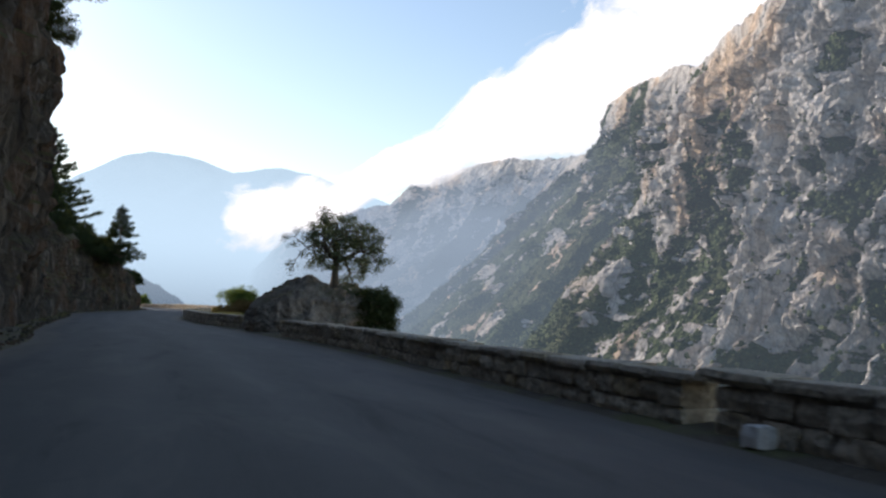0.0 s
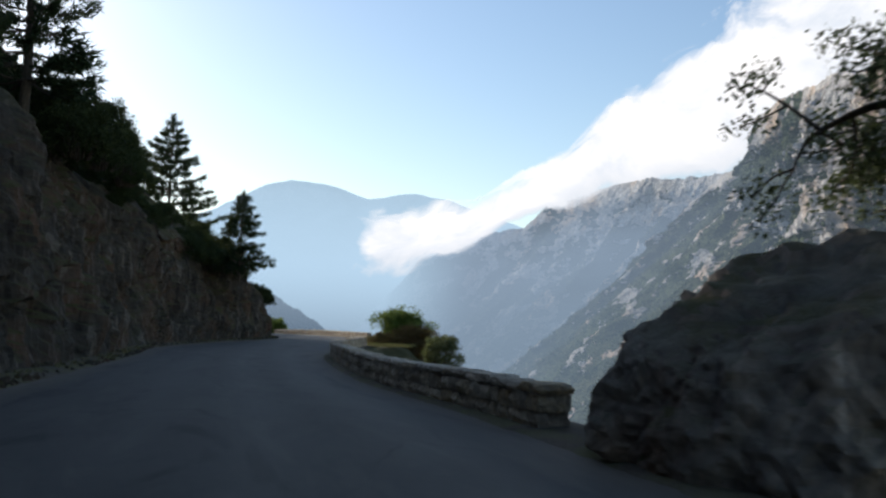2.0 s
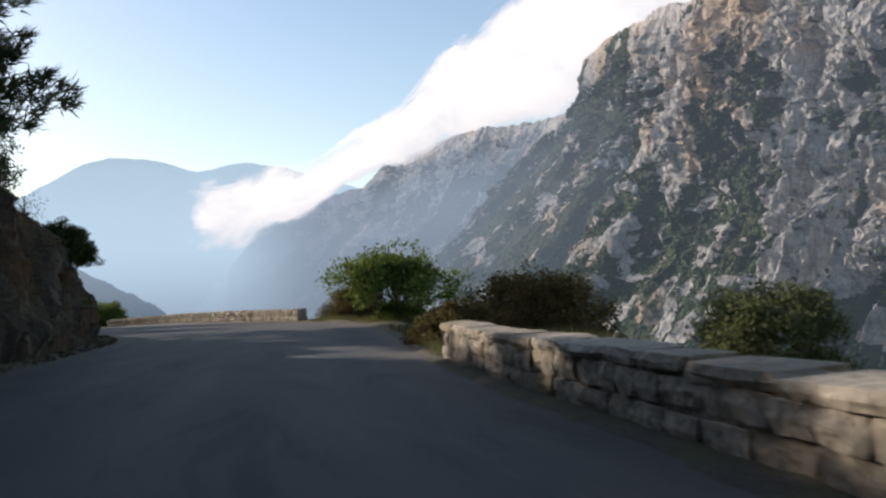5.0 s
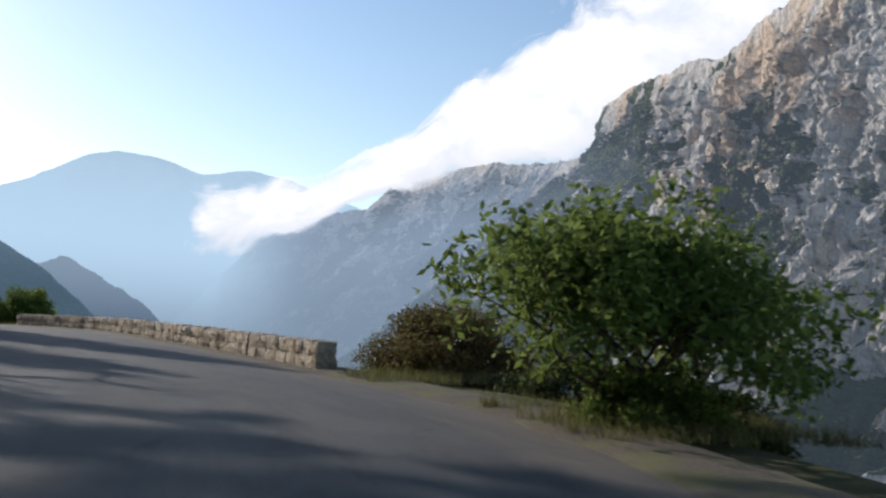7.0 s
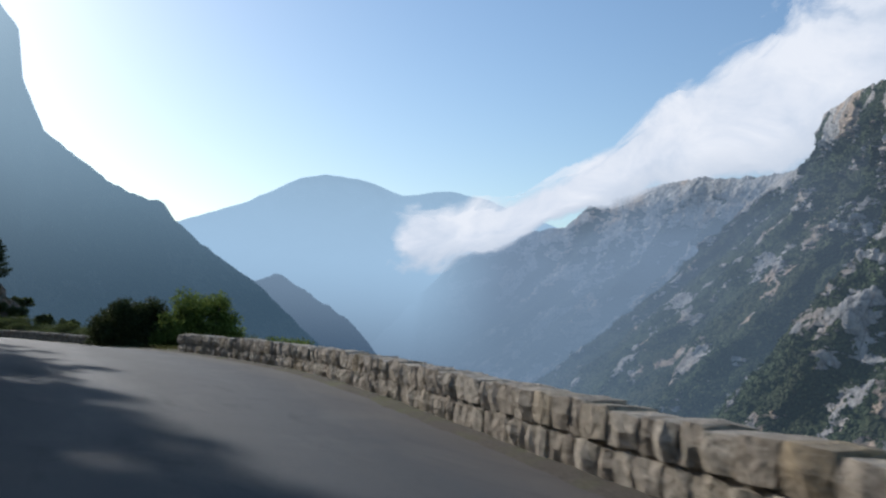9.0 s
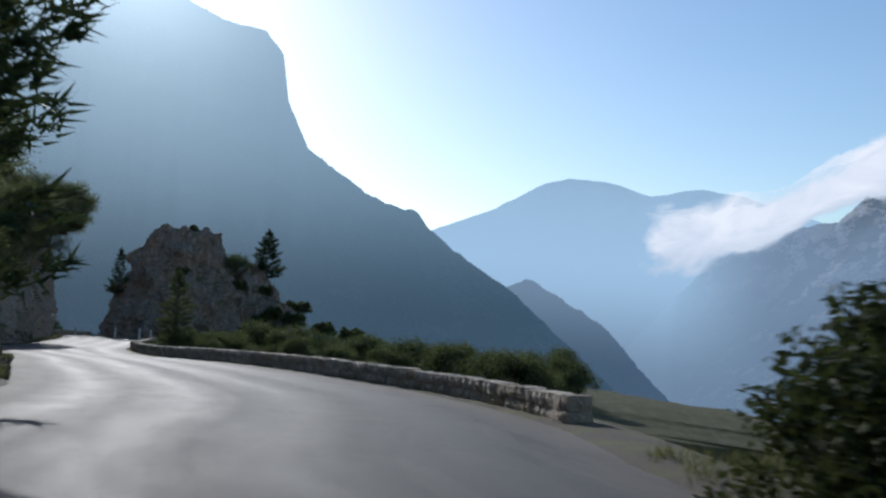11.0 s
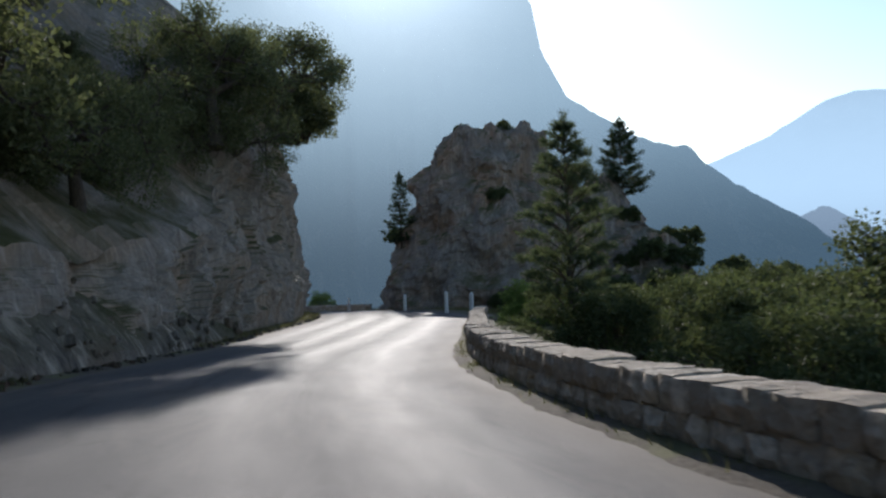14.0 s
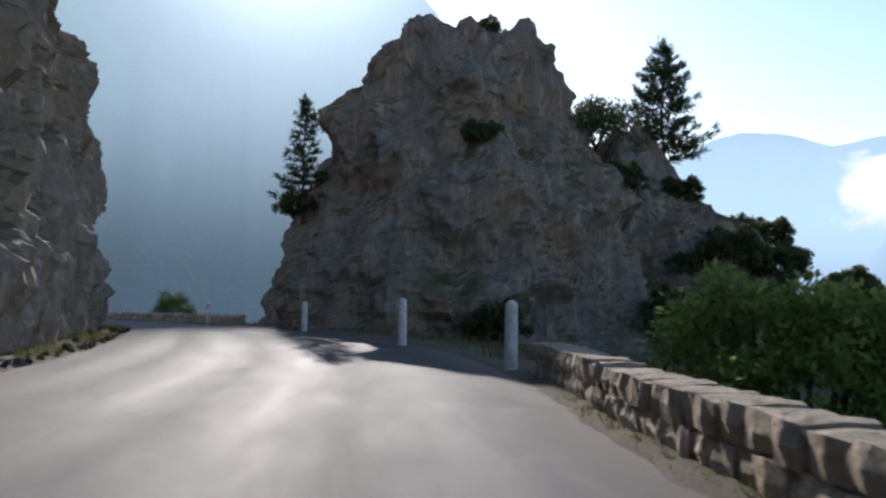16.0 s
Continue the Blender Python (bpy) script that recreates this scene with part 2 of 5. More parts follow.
def make_cliff(name, glow=None, wooded=0.0):
    """Limestone cliff with scrub where the slope lets it grow; glow: haze painted over it as emission."""
    m = Nodes(name)
    big = m.noise(m.coords((1, 1, 0.7)), 0.011, 6.0, 0.55, 0.5)
    mid = m.noise(m.coords((1, 1, 0.6)), 0.03, 8.0, 0.62, 0.3)
    fine = m.noise(m.coords((1, 1, 0.8)), 0.16, 6.0, 0.65)
    shrub = m.noise(m.coords((1, 1, 0.9)), 0.05, 9.0, 0.74)
    wide = m.noise(m.coords((1, 1, 0.7)), 0.011, 4.0, 0.55)
    beds = m.noise(m.coords((0.18, 0.18, 1.0)), 0.07, 5.0, 0.6, 0.5)
    rock = m.ramp(mid, [(0.3, (0.42, 0.4, 0.375)), (0.5, (0.6, 0.565, 0.525)), (0.72, (0.76, 0.72, 0.67))])
    rock = m.mix(m.ramp(big, [(0.5, 0.0), (0.6, 0.75)]), rock, (0.68, 0.47, 0.29))
    flute = m.noise(m.coords((1, 1, 0.25)), 0.09, 6.0, 0.65, 0.8)
    rock = m.mix(m.ramp(flute, [(0.36, 0.5), (0.46, 0.0)]), rock, (0.2, 0.19, 0.18))
    rock = m.mix(m.ramp(beds, [(0.36, 0.35), (0.46, 0.0)]), rock, (0.2, 0.19, 0.18))
    grit = m.noise(m.coords((1, 1, 0.8)), 0.4, 5.0, 0.7)
    rock = m.mix(m.ramp(fine, [(0.36, 0.45), (0.5, 0.0)]), rock, (0.2, 0.19, 0.175))
    rock = m.mix(m.ramp(grit, [(0.36, 0.4), (0.5, 0.0)]), rock, (0.18, 0.175, 0.17))
    for size, dark in ((0.06, 0.4), (0.17, 0.3)):
        joint = m.add("ShaderNodeTexVoronoi", Vector=m.mix(0.12, m.coords((1, 1, 0.55)), m.add("ShaderNodeTexNoise", Vector=m.coords((0.03, 0.03, 0.03)), Scale=1.0, Detail=5.0).outputs["Color"], 'ADD'), Scale=size)
        joint.feature = 'DISTANCE_TO_EDGE'
        rock = m.mix(m.ramp(joint.outputs[0], [(0.0, dark), (0.07, 0.0)]), rock, (0.1, 0.095, 0.09))
    crowns = m.add("ShaderNodeTexVoronoi", Vector=m.coords((1, 1, 1)), Scale=0.3).outputs[0]
    green = m.ramp(fine, [(0.35, (0.045, 0.066, 0.03)), (0.55, (0.08, 0.108, 0.048)), (0.72, (0.12, 0.145, 0.07))])
    green = m.mix(m.ramp(wide, [(0.4, 0.0), (0.65, 0.5)]), green, (0.085, 0.085, 0.045))
    soil = m.t.nodes.new("ShaderNodeAttribute")
    soil.attribute_name = "soil"
    up = m.math('ADD', soil.outputs["Fac"], m.math('MULTIPLY', m.math('SUBTRACT', shrub, 0.5), 2.6))
    up = m.math('ADD', up, m.math('MULTIPLY', m.math('SUBTRACT', wide, 0.5), 0.7))
    veg = m.ramp(up, [(0.42, 0.0), (0.52, 1.0)])
    if wooded:
        veg = m.math('ADD', wooded, m.math('MULTIPLY', veg, 1.0 - wooded))
    c = m.mix(veg, rock, green)
    h = m.math('ADD', m.math('ADD', mid, flute), m.math('MULTIPLY', fine, 0.6))
    h = m.math('SUBTRACT', h, m.math('MULTIPLY', m.math('MULTIPLY', crowns, veg), 0.9))
    s = m.surface(c, 0.95, m.bump(h, 1.0, 6.0), 0.1)
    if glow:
        m.haze_glow(s.outputs[0], glow)
    return m.mat


def make_hill():
    m = Nodes("scrub_ground")
    p = m.coords()
    a, b = m.noise(p, 0.8, 8.0, 0.7), m.noise(p, 7.0, 6.0, 0.7)
    c = m.ramp(a, [(0.3, (0.045, 0.05, 0.02)), (0.55, (0.1, 0.095, 0.045)), (0.72, (0.16, 0.14, 0.1))])
    c = m.mix(m.ramp(b, [(0.4, 0.0), (0.7, 0.6)]), c, (0.05, 0.05, 0.026))
    m.surface(c, 0.95, m.bump(b, 0.8, 0.12), 0.15)
    return m.mat


def make_stone(name, dark, mid, light):
    m = Nodes(name)
    p = m.coords()
    a, b = m.noise(p, 9.0, 7.0, 0.66, 0.6), m.noise(p, 45.0, 5.0, 0.7)
    c = m.ramp(m.random(), [(0.0, dark), (0.45, mid), (0.8, light), (1.0, (0.42, 0.31, 0.17))])
    c = m.mix(m.ramp(a, [(0.35, 0.75), (0.6, 0.0)]), c, tuple(v * 0.4 for v in mid))
    c = m.mix(m.ramp(b, [(0.5, 0.0), (0.8, 0.5)]), c, light)
    lump = m.noise(p, 5.0, 3.0, 0.5, 0.8)
    pit = m.add("ShaderNodeTexVoronoi", Vector=p, Scale=11.0).outputs[0]
    c = m.mix(m.ramp(lump, [(0.36, 0.5), (0.5, 0.0)]), c, tuple(v * 0.6 for v in mid))
    h = m.math('ADD', m.math('ADD', a, m.math('MULTIPLY', b, 0.3)), m.math('ADD', m.math('MULTIPLY', lump, 1.6), m.math('MULTIPLY', pit, 0.5)))
    m.surface(c, 0.92, m.bump(h, 0.9, 0.06), 0.2)
    return m.mat


def make_leaf(name, a, b, c, clear=0.3, glow=None):
    m = Nodes(name)
    col = m.ramp(m.island(), [(0.0, a), (0.55, b), (1.0, c)])
    s = m.surface(col, 0.75, None, 0.12)
    tr = m.add("ShaderNodeBsdfTranslucent")
    m.put(tr, "Color", m.mix(0.4, col, (0.2, 0.24, 0.06)))
    mx = m.t.nodes.new("ShaderNodeMixShader")
    mx.inputs[0].default_value = clear
    m.t.links.new(s.outputs[0], mx.inputs[1])
    m.t.links.new(tr.outputs[0], mx.inputs[2])
    m.t.links.new(mx.outputs[0], m.out.inputs[0])
    if glow:
        m.haze_glow(mx.outputs[0], glow)
    return m.mat


def make_bark():
    m = Nodes("bark")
    a = m.noise(m.coords((6, 6, 1.2)), 5.0, 6.0, 0.7)
    m.surface(m.ramp(a, [(0.3, (0.035, 0.028, 0.022)), (0.7, (0.14, 0.115, 0.09))]), 0.9, m.bump(a, 0.8, 0.02), 0.2)
    return m.mat


def make_post_paint():
    m = Nodes("weathered_white_paint")
    a = m.noise(m.coords(), 14.0, 6.0, 0.7)
    m.surface(m.ramp(a, [(0.3, (0.45, 0.43, 0.39)), (0.6, (0.74, 0.73, 0.7))]), 0.7, m.bump(a, 0.3, 0.01), 0.3)
    return m.mat


def make_cloud():
    m = Nodes("cloud_vapour")
    uv = m.t.nodes.new("ShaderNodeUVMap").outputs[0]
    sep = m.t.nodes.new("ShaderNodeSeparateXYZ")
    m.t.links.new(uv, sep.inputs[0])
    v = sep.outputs[1]
    edge = m.math('MULTIPLY', m.ramp(v, [(0.0, 0.0), (0.22, 1.0)]), m.ramp(v, [(0.5, 1.0), (1.0, 0.0)]))
    edge = m.math('MULTIPLY', edge, m.ramp(sep.outputs[0], [(0.0, 0.0), (0.06, 1.0)]))
    n1 = m.noise(m.coords((1, 1, 1.3)), 0.006, 9.0, 0.62, 0.5)
    a = m.math('ADD', edge, m.math('MULTIPLY', m.math('SUBTRACT', n1, 0.5), 1.6))
    alpha = m.ramp(a, [(0.1, 0.0), (0.34, 0.6), (0.58, 1.0)])
    # the cloud's brightness is emitted, and grey shading is painted along its underside
    em = m.add("ShaderNodeEmission", Strength=1.0)
    white = m.ramp(n1, [(0.3, (0.68, 0.74, 0.81)), (0.45, (0.82, 0.85, 0.89)), (0.62, (0.95, 0.95, 0.95))])
    m.put(em, "Color", m.mix(m.ramp(v, [(0.05, 0.75), (0.3, 0.0)]), white, (0.55, 0.62, 0.7)))
    tr = m.t.nodes.new("ShaderNodeBsdfTransparent")
    mx = m.t.nodes.new("ShaderNodeMixShader")
    m.t.links.new(alpha, mx.inputs[0])
    m.t.links.new(tr.outputs[0], mx.inputs[1])
    m.t.links.new(em.outputs[0], mx.inputs[2])
    m.t.links.new(mx.outputs[0], m.out.inputs[0])
    return m.mat


ASPHALT = make_asphalt()
GRAVEL = make_gravel()
SCREE = make_near_rock("pale_scree", (0.13, 0.11, 0.088), (0.25, 0.215, 0.17), (0.24, 0.18, 0.125))
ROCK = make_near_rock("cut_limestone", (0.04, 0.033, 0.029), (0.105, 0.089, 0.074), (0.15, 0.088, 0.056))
# pale bank rock, its colours raised to stand in for veiling glare
BANK_ROCK_LIFTED = make_near_rock("glare_lifted_limestone", (0.24, 0.2, 0.165), (0.4, 0.345, 0.285), (0.37, 0.27, 0.185), 0.25)
CRAG = make_near_rock("crag_limestone", (0.16, 0.138, 0.12), (0.32, 0.28, 0.24), (0.31, 0.215, 0.15), 0.3)
# painted haze: emission colours and thickness laid over each piece of far land
SHADED_HAZE_GLOW, SUNLIT_HAZE_GLOW, VALLEY_RISE = (0.19, 0.265, 0.35), (0.43, 0.61, 0.77), (-0.07, 0.08)
GORGE_HAZE_GLOW = (650.0, 1050.0, 1.6, 0.35, -130.0, 260.0, SHADED_HAZE_GLOW, (0.28, 0.37, 0.49), -0.04, 0.16, 0.0, None)
RIDGE_HAZE_GLOW = (850.0, 1000.0, 2.6, 0.3, -40.0, 320.0, SHADED_HAZE_GLOW, (0.3, 0.4, 0.53), -0.04, 0.16, 0.0, (-0.24, -0.37))
CLIFF = make_cliff("gorge_limestone_haze_glow", GORGE_HAZE_GLOW)
RIDGE_MAT = make_cliff("ridge_limestone_haze_glow", RIDGE_HAZE_GLOW)
SPUR_MAT = make_cliff("spur_haze_glow", (0.0, 1000.0, 1.3, 1.0, -80.0, 120.0, (0.085, 0.135, 0.2), (0.24, 0.33, 0.43), -0.05, 0.06, 0.3, None), 0.9)
LEFT_MAT = make_cliff("mountain_side_haze_glow", (0.0, 1200.0, 1.0, 1.3, 0.0, 420.0, (0.08, 0.14, 0.2), (0.25, 0.385, 0.49), 0.0, 0.2, 0.8, None), 0.85)
FAR_MAT = make_cliff("far_mountain_haze_glow", (0.0, 1800.0, 1.9, 0.55, 60.0, 700.0, SHADED_HAZE_GLOW, SUNLIT_HAZE_GLOW, -0.07, 0.08, 0.2, None), 0.6)
HILL = make_hill()
STONE = make_stone("parapet_stone", (0.38, 0.31, 0.235), (0.55, 0.465, 0.36), (0.67, 0.59, 0.475))
MORTAR = make_stone("parapet_mortar", (0.31, 0.265, 0.21), (0.37, 0.32, 0.26), (0.48, 0.42, 0.345))
LEAF_GREEN = make_leaf("green_leaves", (0.05, 0.085, 0.02), (0.11, 0.17, 0.04), (0.19, 0.26, 0.07), 0.42)
LEAF_GREY = make_leaf("grey_green_leaves", (0.045, 0.06, 0.034), (0.085, 0.105, 0.056), (0.15, 0.17, 0.095), 0.2)
LEAF_OAK = make_leaf("oak_leaves", (0.07, 0.08, 0.04), (0.12, 0.132, 0.066), (0.2, 0.205, 0.11), 0.35)
LEAF_WOOD = make_leaf("woodland_leaves", (0.036, 0.05, 0.024), (0.07, 0.088, 0.04), (0.13, 0.145, 0.07), 0.3)
# green leaves with sunlight painted in, for shrubs the sun lamp leaves dark
LEAF_SUNLIT = make_leaf("painted_sunlit_leaves", (0.1, 0.15, 0.035), (0.18, 0.25, 0.065), (0.27, 0.34, 0.1), 0.65)
# the same pine needles, coloured paler to look lit through by the sun
NEEDLE_LIT = make_leaf("painted_lit_pine_needles", (0.035, 0.052, 0.032), (0.06, 0.082, 0.05), (0.11, 0.13, 0.08), 0.35)
LEAF_DARK = make_leaf("dark_leaves", (0.02, 0.03, 0.014), (0.04, 0.056, 0.024), (0.08, 0.1, 0.04), 0.15)
LEAF_BROWN = make_leaf("brown_leaves", (0.075, 0.042, 0.022), (0.135, 0.078, 0.036), (0.16, 0.115, 0.055))
NEEDLE = make_leaf("pine_needles", (0.012, 0.026, 0.014), (0.025, 0.045, 0.024), (0.06, 0.085, 0.045), 0.12)
GRASS = make_leaf("dry_grass", (0.08, 0.08, 0.032), (0.15, 0.13, 0.06), (0.23, 0.19, 0.095))
# gorge scrub, with the same haze emission painted over its leaves
SCRUB_LEAF = make_leaf("far_scrub_haze_glow", (0.06, 0.08, 0.04), (0.1, 0.125, 0.06), (0.14, 0.165, 0.08), 0.3, GORGE_HAZE_GLOW)
BARK = make_bark()
PAINT = make_post_paint()
CLOUD = make_cloud()


# ---------------------------------------------------------------- mesh helpers
def mesh_ob(name, verts, faces, mat, parent=None, label="", smooth=True):
    me = bpy.data.meshes.new(name)
    me.from_pydata([tuple(v) for v in verts], [], faces)
    me.materials.append(mat)
    if smooth:
        me.polygons.foreach_set("use_smooth", [True] * len(me.polygons))
    me.update()
    ob = new(name, me)
    if parent is not None:
        ob.parent = parent
    if label:
        tagged(ob, label)
    return ob


def grid_faces(nu, nv, flip=False):
    i = np.arange(nu - 1)[:, None] * nv + np.arange(nv - 1)[None, :]
    q = np.stack([i, i + 1, i + nv + 1, i + nv], -1).reshape(-1, 4)
    return (q[:, ::-1] if flip else q).tolist()


def spline(points, n_each=6):
    """A smooth line through the points."""
    p = [np.array(q, float) for q in points]
    p = [2 * p[0] - p[1]] + p + [2 * p[-1] - p[-2]]
    out = []
    for i in range(1, len(p) - 2):
        for k in range(n_each):
            t = k / n_each
            a, b, c, d = p[i - 1], p[i], p[i + 1], p[i + 2]
            out.append(0.5 * (2 * b + (c - a) * t + (2 * a - 5 * b + 4 * c - d) * t * t + (3 * b - a - 3 * c + d) * t ** 3))
    out.append(p[-2])
    return np.array(out)


def fbm(x, y, z, octaves=6, h=0.9):
    return noise.fractal(Vector((x, y, z)), h, 2.1, octaves, noise_basis='PERLIN_ORIGINAL')


def ridged(x, y, z, octaves=6):
    return noise.ridged_multi_fractal(Vector((x, y, z)), 0.9, 2.1, octaves, 1.0, 2.0, noise_basis='PERLIN_ORIGINAL')


# ---------------------------------------------------------------- road plan
R_EDGE = [(16, -16), (9, -2), (3.57, 9.44), (-0.33, 17.14), (-4.2, 24.75), (-7.8, 30.9), (-12, 38), (-16.2, 44.3), (-20.3, 52),
          (-23.4, 58.8), (-25.9, 66.3), (-28.3, 74.2), (-30.3, 83), (-33, 92), (-36.8, 98.43), (-41, 104.7), (-44.7, 109.7), (-48.7, 115.1),
          (-53, 120.2), (-60, 126.3), (-67.08, 131.29), (-72.19, 137.89), (-77.7, 142.15), (-84.92, 145.43), (-93.14, 149.08), (-100.22, 151.81), (-107.52, 155.96),
          (-115.1, 162.28), (-120.4, 166.79), (-124.6, 170.6), (-131, 175), (-140, 178.6), (-152, 182), (-170, 185)]
L_EDGE = [(8.5, -20), (1.5, -6), (-4, 6.6), (-8, 14.5), (-11.6, 22.5), (-15.6, 29.2), (-19.5, 36.3), (-23.6, 44.2), (-27.6, 51.8),
          (-31.5, 58.5), (-34.9, 67), (-37.5, 76), (-39.6, 84), (-42, 91), (-46.5, 98.5), (-51, 104), (-55.5, 109),
          (-60, 114), (-64.5, 118.5), (-69, 123), (-75, 128.5), (-80, 132.5), (-83.5, 135), (-89, 138.2), (-96, 142.3),
          (-103, 145.6), (-110.2, 149.5), (-118, 156), (-125, 161.5), (-131.5, 166.9), (-138.6, 171.2), (-144, 173.7),
          (-152, 175.8), (-170, 178.5)]
ROAD_Z = [0.0] * 18 + [-0.06, -0.2, -0.5, -0.85, -1.02, -1.15, -1.45, -1.75, -1.95, -2.25, -2.42, -2.5, -2.65, -2.85, -3.2, -3.7]
EACH = 6
RS = spline([(x, y, z) for (x, y), z in zip(R_EDGE, ROAD_Z)], EACH)
LS = spline([(x, y, z) for (x, y), z in zip(L_EDGE, ROAD_Z)], EACH)
NS = len(RS)


def at_edge(line, s):
    """Point on an edge line at station s (index of its control points), and the unit direction there."""
    k = min(max(s * EACH, 0.0), NS - 1.001)
    i, f = int(k), k - int(k)
    d = line[i + 1] - line[i]
    return line[i] * (1 - f) + line[i + 1] * f, d / np.linalg.norm(d)


def outward(line, i, side):
    a, b = line[max(i - 2, 0)], line[min(i + 2, NS - 1)]
    d = (b - a)[:2]
    d /= np.linalg.norm(d)
    return np.array([d[1], -d[0], 0.0]) * side


# ---------------------------------------------------------------- road
def build_road():
    verts = []
    across = 15
    for i in range(NS):
        for k in range(across):
            u = k / (across - 1)
            p = LS[i] * (1 - u) + RS[i] * u
            crown = 0.05 * (1 - (2 * u - 1) ** 2)
            dip = 0.003 * fbm(p[0] * 0.5, p[1] * 0.5, 3.0, 3)
            verts.append((p[0], p[1], p[2] + crown + dip))
    road = mesh_ob("road", verts, grid_faces(NS, across), ASPHALT)
    layer = road.data.uv_layers.new(name="across")
    loops = np.empty(len(road.data.loops), dtype=np.int32)
    road.data.loops.foreach_get("vertex_index", loops)
    layer.data.foreach_set("uv", np.stack([(loops % across) / (across - 1), loops // across / EACH], 1).astype(np.float32).ravel())
    tagged(road, "narrow worn grey asphalt mountain road without markings", "road", kind="structure")


build_road()


def lerp_list(table, s):
    xs, ys = zip(*table)
    return float(np.interp(s, xs, ys))


# height of the rock cut on the hill side, its lean, and the slope above it, by station
CUT = [(0, 14), (6.1, 13.5), (6.5, 8.0), (7.2, 7.0), (9, 6.8), (10, 6.2), (11, 5.5), (12, 4.8), (12.8, 3.8), (13.4, 2.2), (15, 1.6), (17, 1.0), (20, 1.0), (22, 1.6),
       (24, 1.2), (26, 1.5), (27.2, 2.6), (28.1, 6.0), (28.6, 9.5), (29.6, 11.0), (30.3, 9.0), (31, 3.0), (33, 2.0)]
LEAN = [(0, 0.02), (6.1, -0.04), (6.7, 0.38), (9, 0.36), (12, 0.22), (13.5, 0.3), (26, 0.35), (28, 0.16), (33, 0.16)]
ABOVE = [(0, 0.9), (8, 0.75), (12, 0.7), (13.5, 0.95), (14.5, 0.8), (15.5, 0.45), (17, 0.2), (21, 0.22), (24, 0.6), (27, 0.8), (30, 0.9), (31, 0.5), (33, 0.3)]


def build_left_hill():
    """The rock cut beside the road and the hillside above it: one sheet."""
    nv, nt = 60, 34
    sub = 8
    n = (NS - 1) * sub + 1
    verts = []
    for i in range(n):
        s = i / (EACH * sub)
        p, _ = at_edge(LS, s)
        o = outward(LS, min(int(i / sub), NS - 1), -1)
        cut, up = lerp_list(CUT, s), lerp_list(ABOVE, s)
        cut *= 1.0 + 0.25 * fbm(s * 0.9, 1.7, 0.0, 4)
        for k in range(nv + nt):
            if k < nv:
                v = k / (nv - 1)
                base = p + o * (0.45 + lerp_list(LEAN, s) * cut * v ** 1.2)
                z = p[2] - 0.1 + cut * v
                amp = min(1.0, 0.15 + v * 5.0) * min(1.0, cut / 4.0)
            else:
                v = (k - nv + 1) / nt
                d = 140.0 * v ** 1.9
                base = p + o * (0.45 + lerp_list(LEAN, s) * cut + d)
                z = p[2] - 0.1 + cut + d * up
                amp = 1.0
            q = base
            nz = ridged(q[0] * 0.28, q[1] * 0.28, z * 0.2, 6) - 1.0
            nf = fbm(q[0] * 0.7 + z * 0.35, q[1] * 0.7 - z * 0.3, z * 0.3, 6)
            push = amp * (0.6 * nz + 0.5 * nf)
            block = amp * (0.3 * noise.cell(Vector((q[0] * 0.5 + z * 0.25, q[1] * 0.5 - z * 0.2, z * 0.4 + q[0] * 0.15))) + 0.16 * noise.cell(Vector((q[0] * 1.5 + z * 0.8, q[1] * 1.5, z * 1.1 - q[1] * 0.5))))
            off = -(push + block - 0.3)
            side = o * off * (1.0 if k < nv else 0.3)
            zz = z + (0.25 * nf * amp if k < nv else 0.8 * amp * nz * 0.5)
            verts.append((base[0] + side[0], base[1] + side[1], zz))
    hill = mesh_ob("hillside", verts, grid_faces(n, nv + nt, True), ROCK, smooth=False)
    # a paler limestone along the descent, lightened further in place of glare
    hill.data.materials.append(BANK_ROCK_LIFTED)
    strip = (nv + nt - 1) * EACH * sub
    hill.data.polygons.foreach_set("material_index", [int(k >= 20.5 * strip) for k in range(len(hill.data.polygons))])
    tagged(hill, "rough brown-grey limestone road cut rising beside the asphalt", "rock face", kind="structure")


build_left_hill()

# drop of the ground on the gorge side: steep along the first bends, gentler past the second
def gorge_drop(s, w):
    steep = 0.9 if s < 19 else float(np.interp(s, [19, 22.8, 25, 30, 33], [0.9, 0.7, 0.14, 0.09, 0.07]))
    flat = 1.1
    if s > 11 and s < 14.2:
        flat = 2.2
    if w < flat:
        return 0.04 * w
    w -= flat
    if steep < 0.5:
        return 0.04 + steep * min(w, 90.0) + 0.9 * max(0.0, w - 90.0)
    return 0.04 + steep * w


def build_ground():
    """Verge, gorge side and gorge floor in one sheet that reaches past the far side."""
    steps = [0, 0.4, 0.8, 1.2, 1.8, 2.5, 3.5, 5, 7, 9, 12, 15, 19, 24, 30, 38, 48, 60, 75, 95, 120, 150, 190, 240, 320, 450, 700, 1200, 2200, 3600]
    verts = []
    for i in range(NS):
        s = i / EACH
        o = outward(RS, i, 1)
        for w in steps:
            p = RS[i] + o * w
            z = RS[i][2] + 0.01 - gorge_drop(s, w)
            rough = min(1.0, max(0.0, (w - 0.8) / 4.0))
            z += rough * 0.5 * fbm(p[0] * 0.35, p[1] * 0.35, 0.0, 5) + 0.03 * fbm(p[0] * 2, p[1] * 2, 0, 3)
            verts.append((p[0], p[1], max(z, -230.0 + 8.0 * fbm(p[0] * 0.01, p[1] * 0.01, 2.0, 4))))
    g = mesh_ob("ground", verts, grid_faces(NS, len(steps)), HILL)
    tagged(g, "scrubby gravel verge falling away into the gorge", "ground", kind="structure")


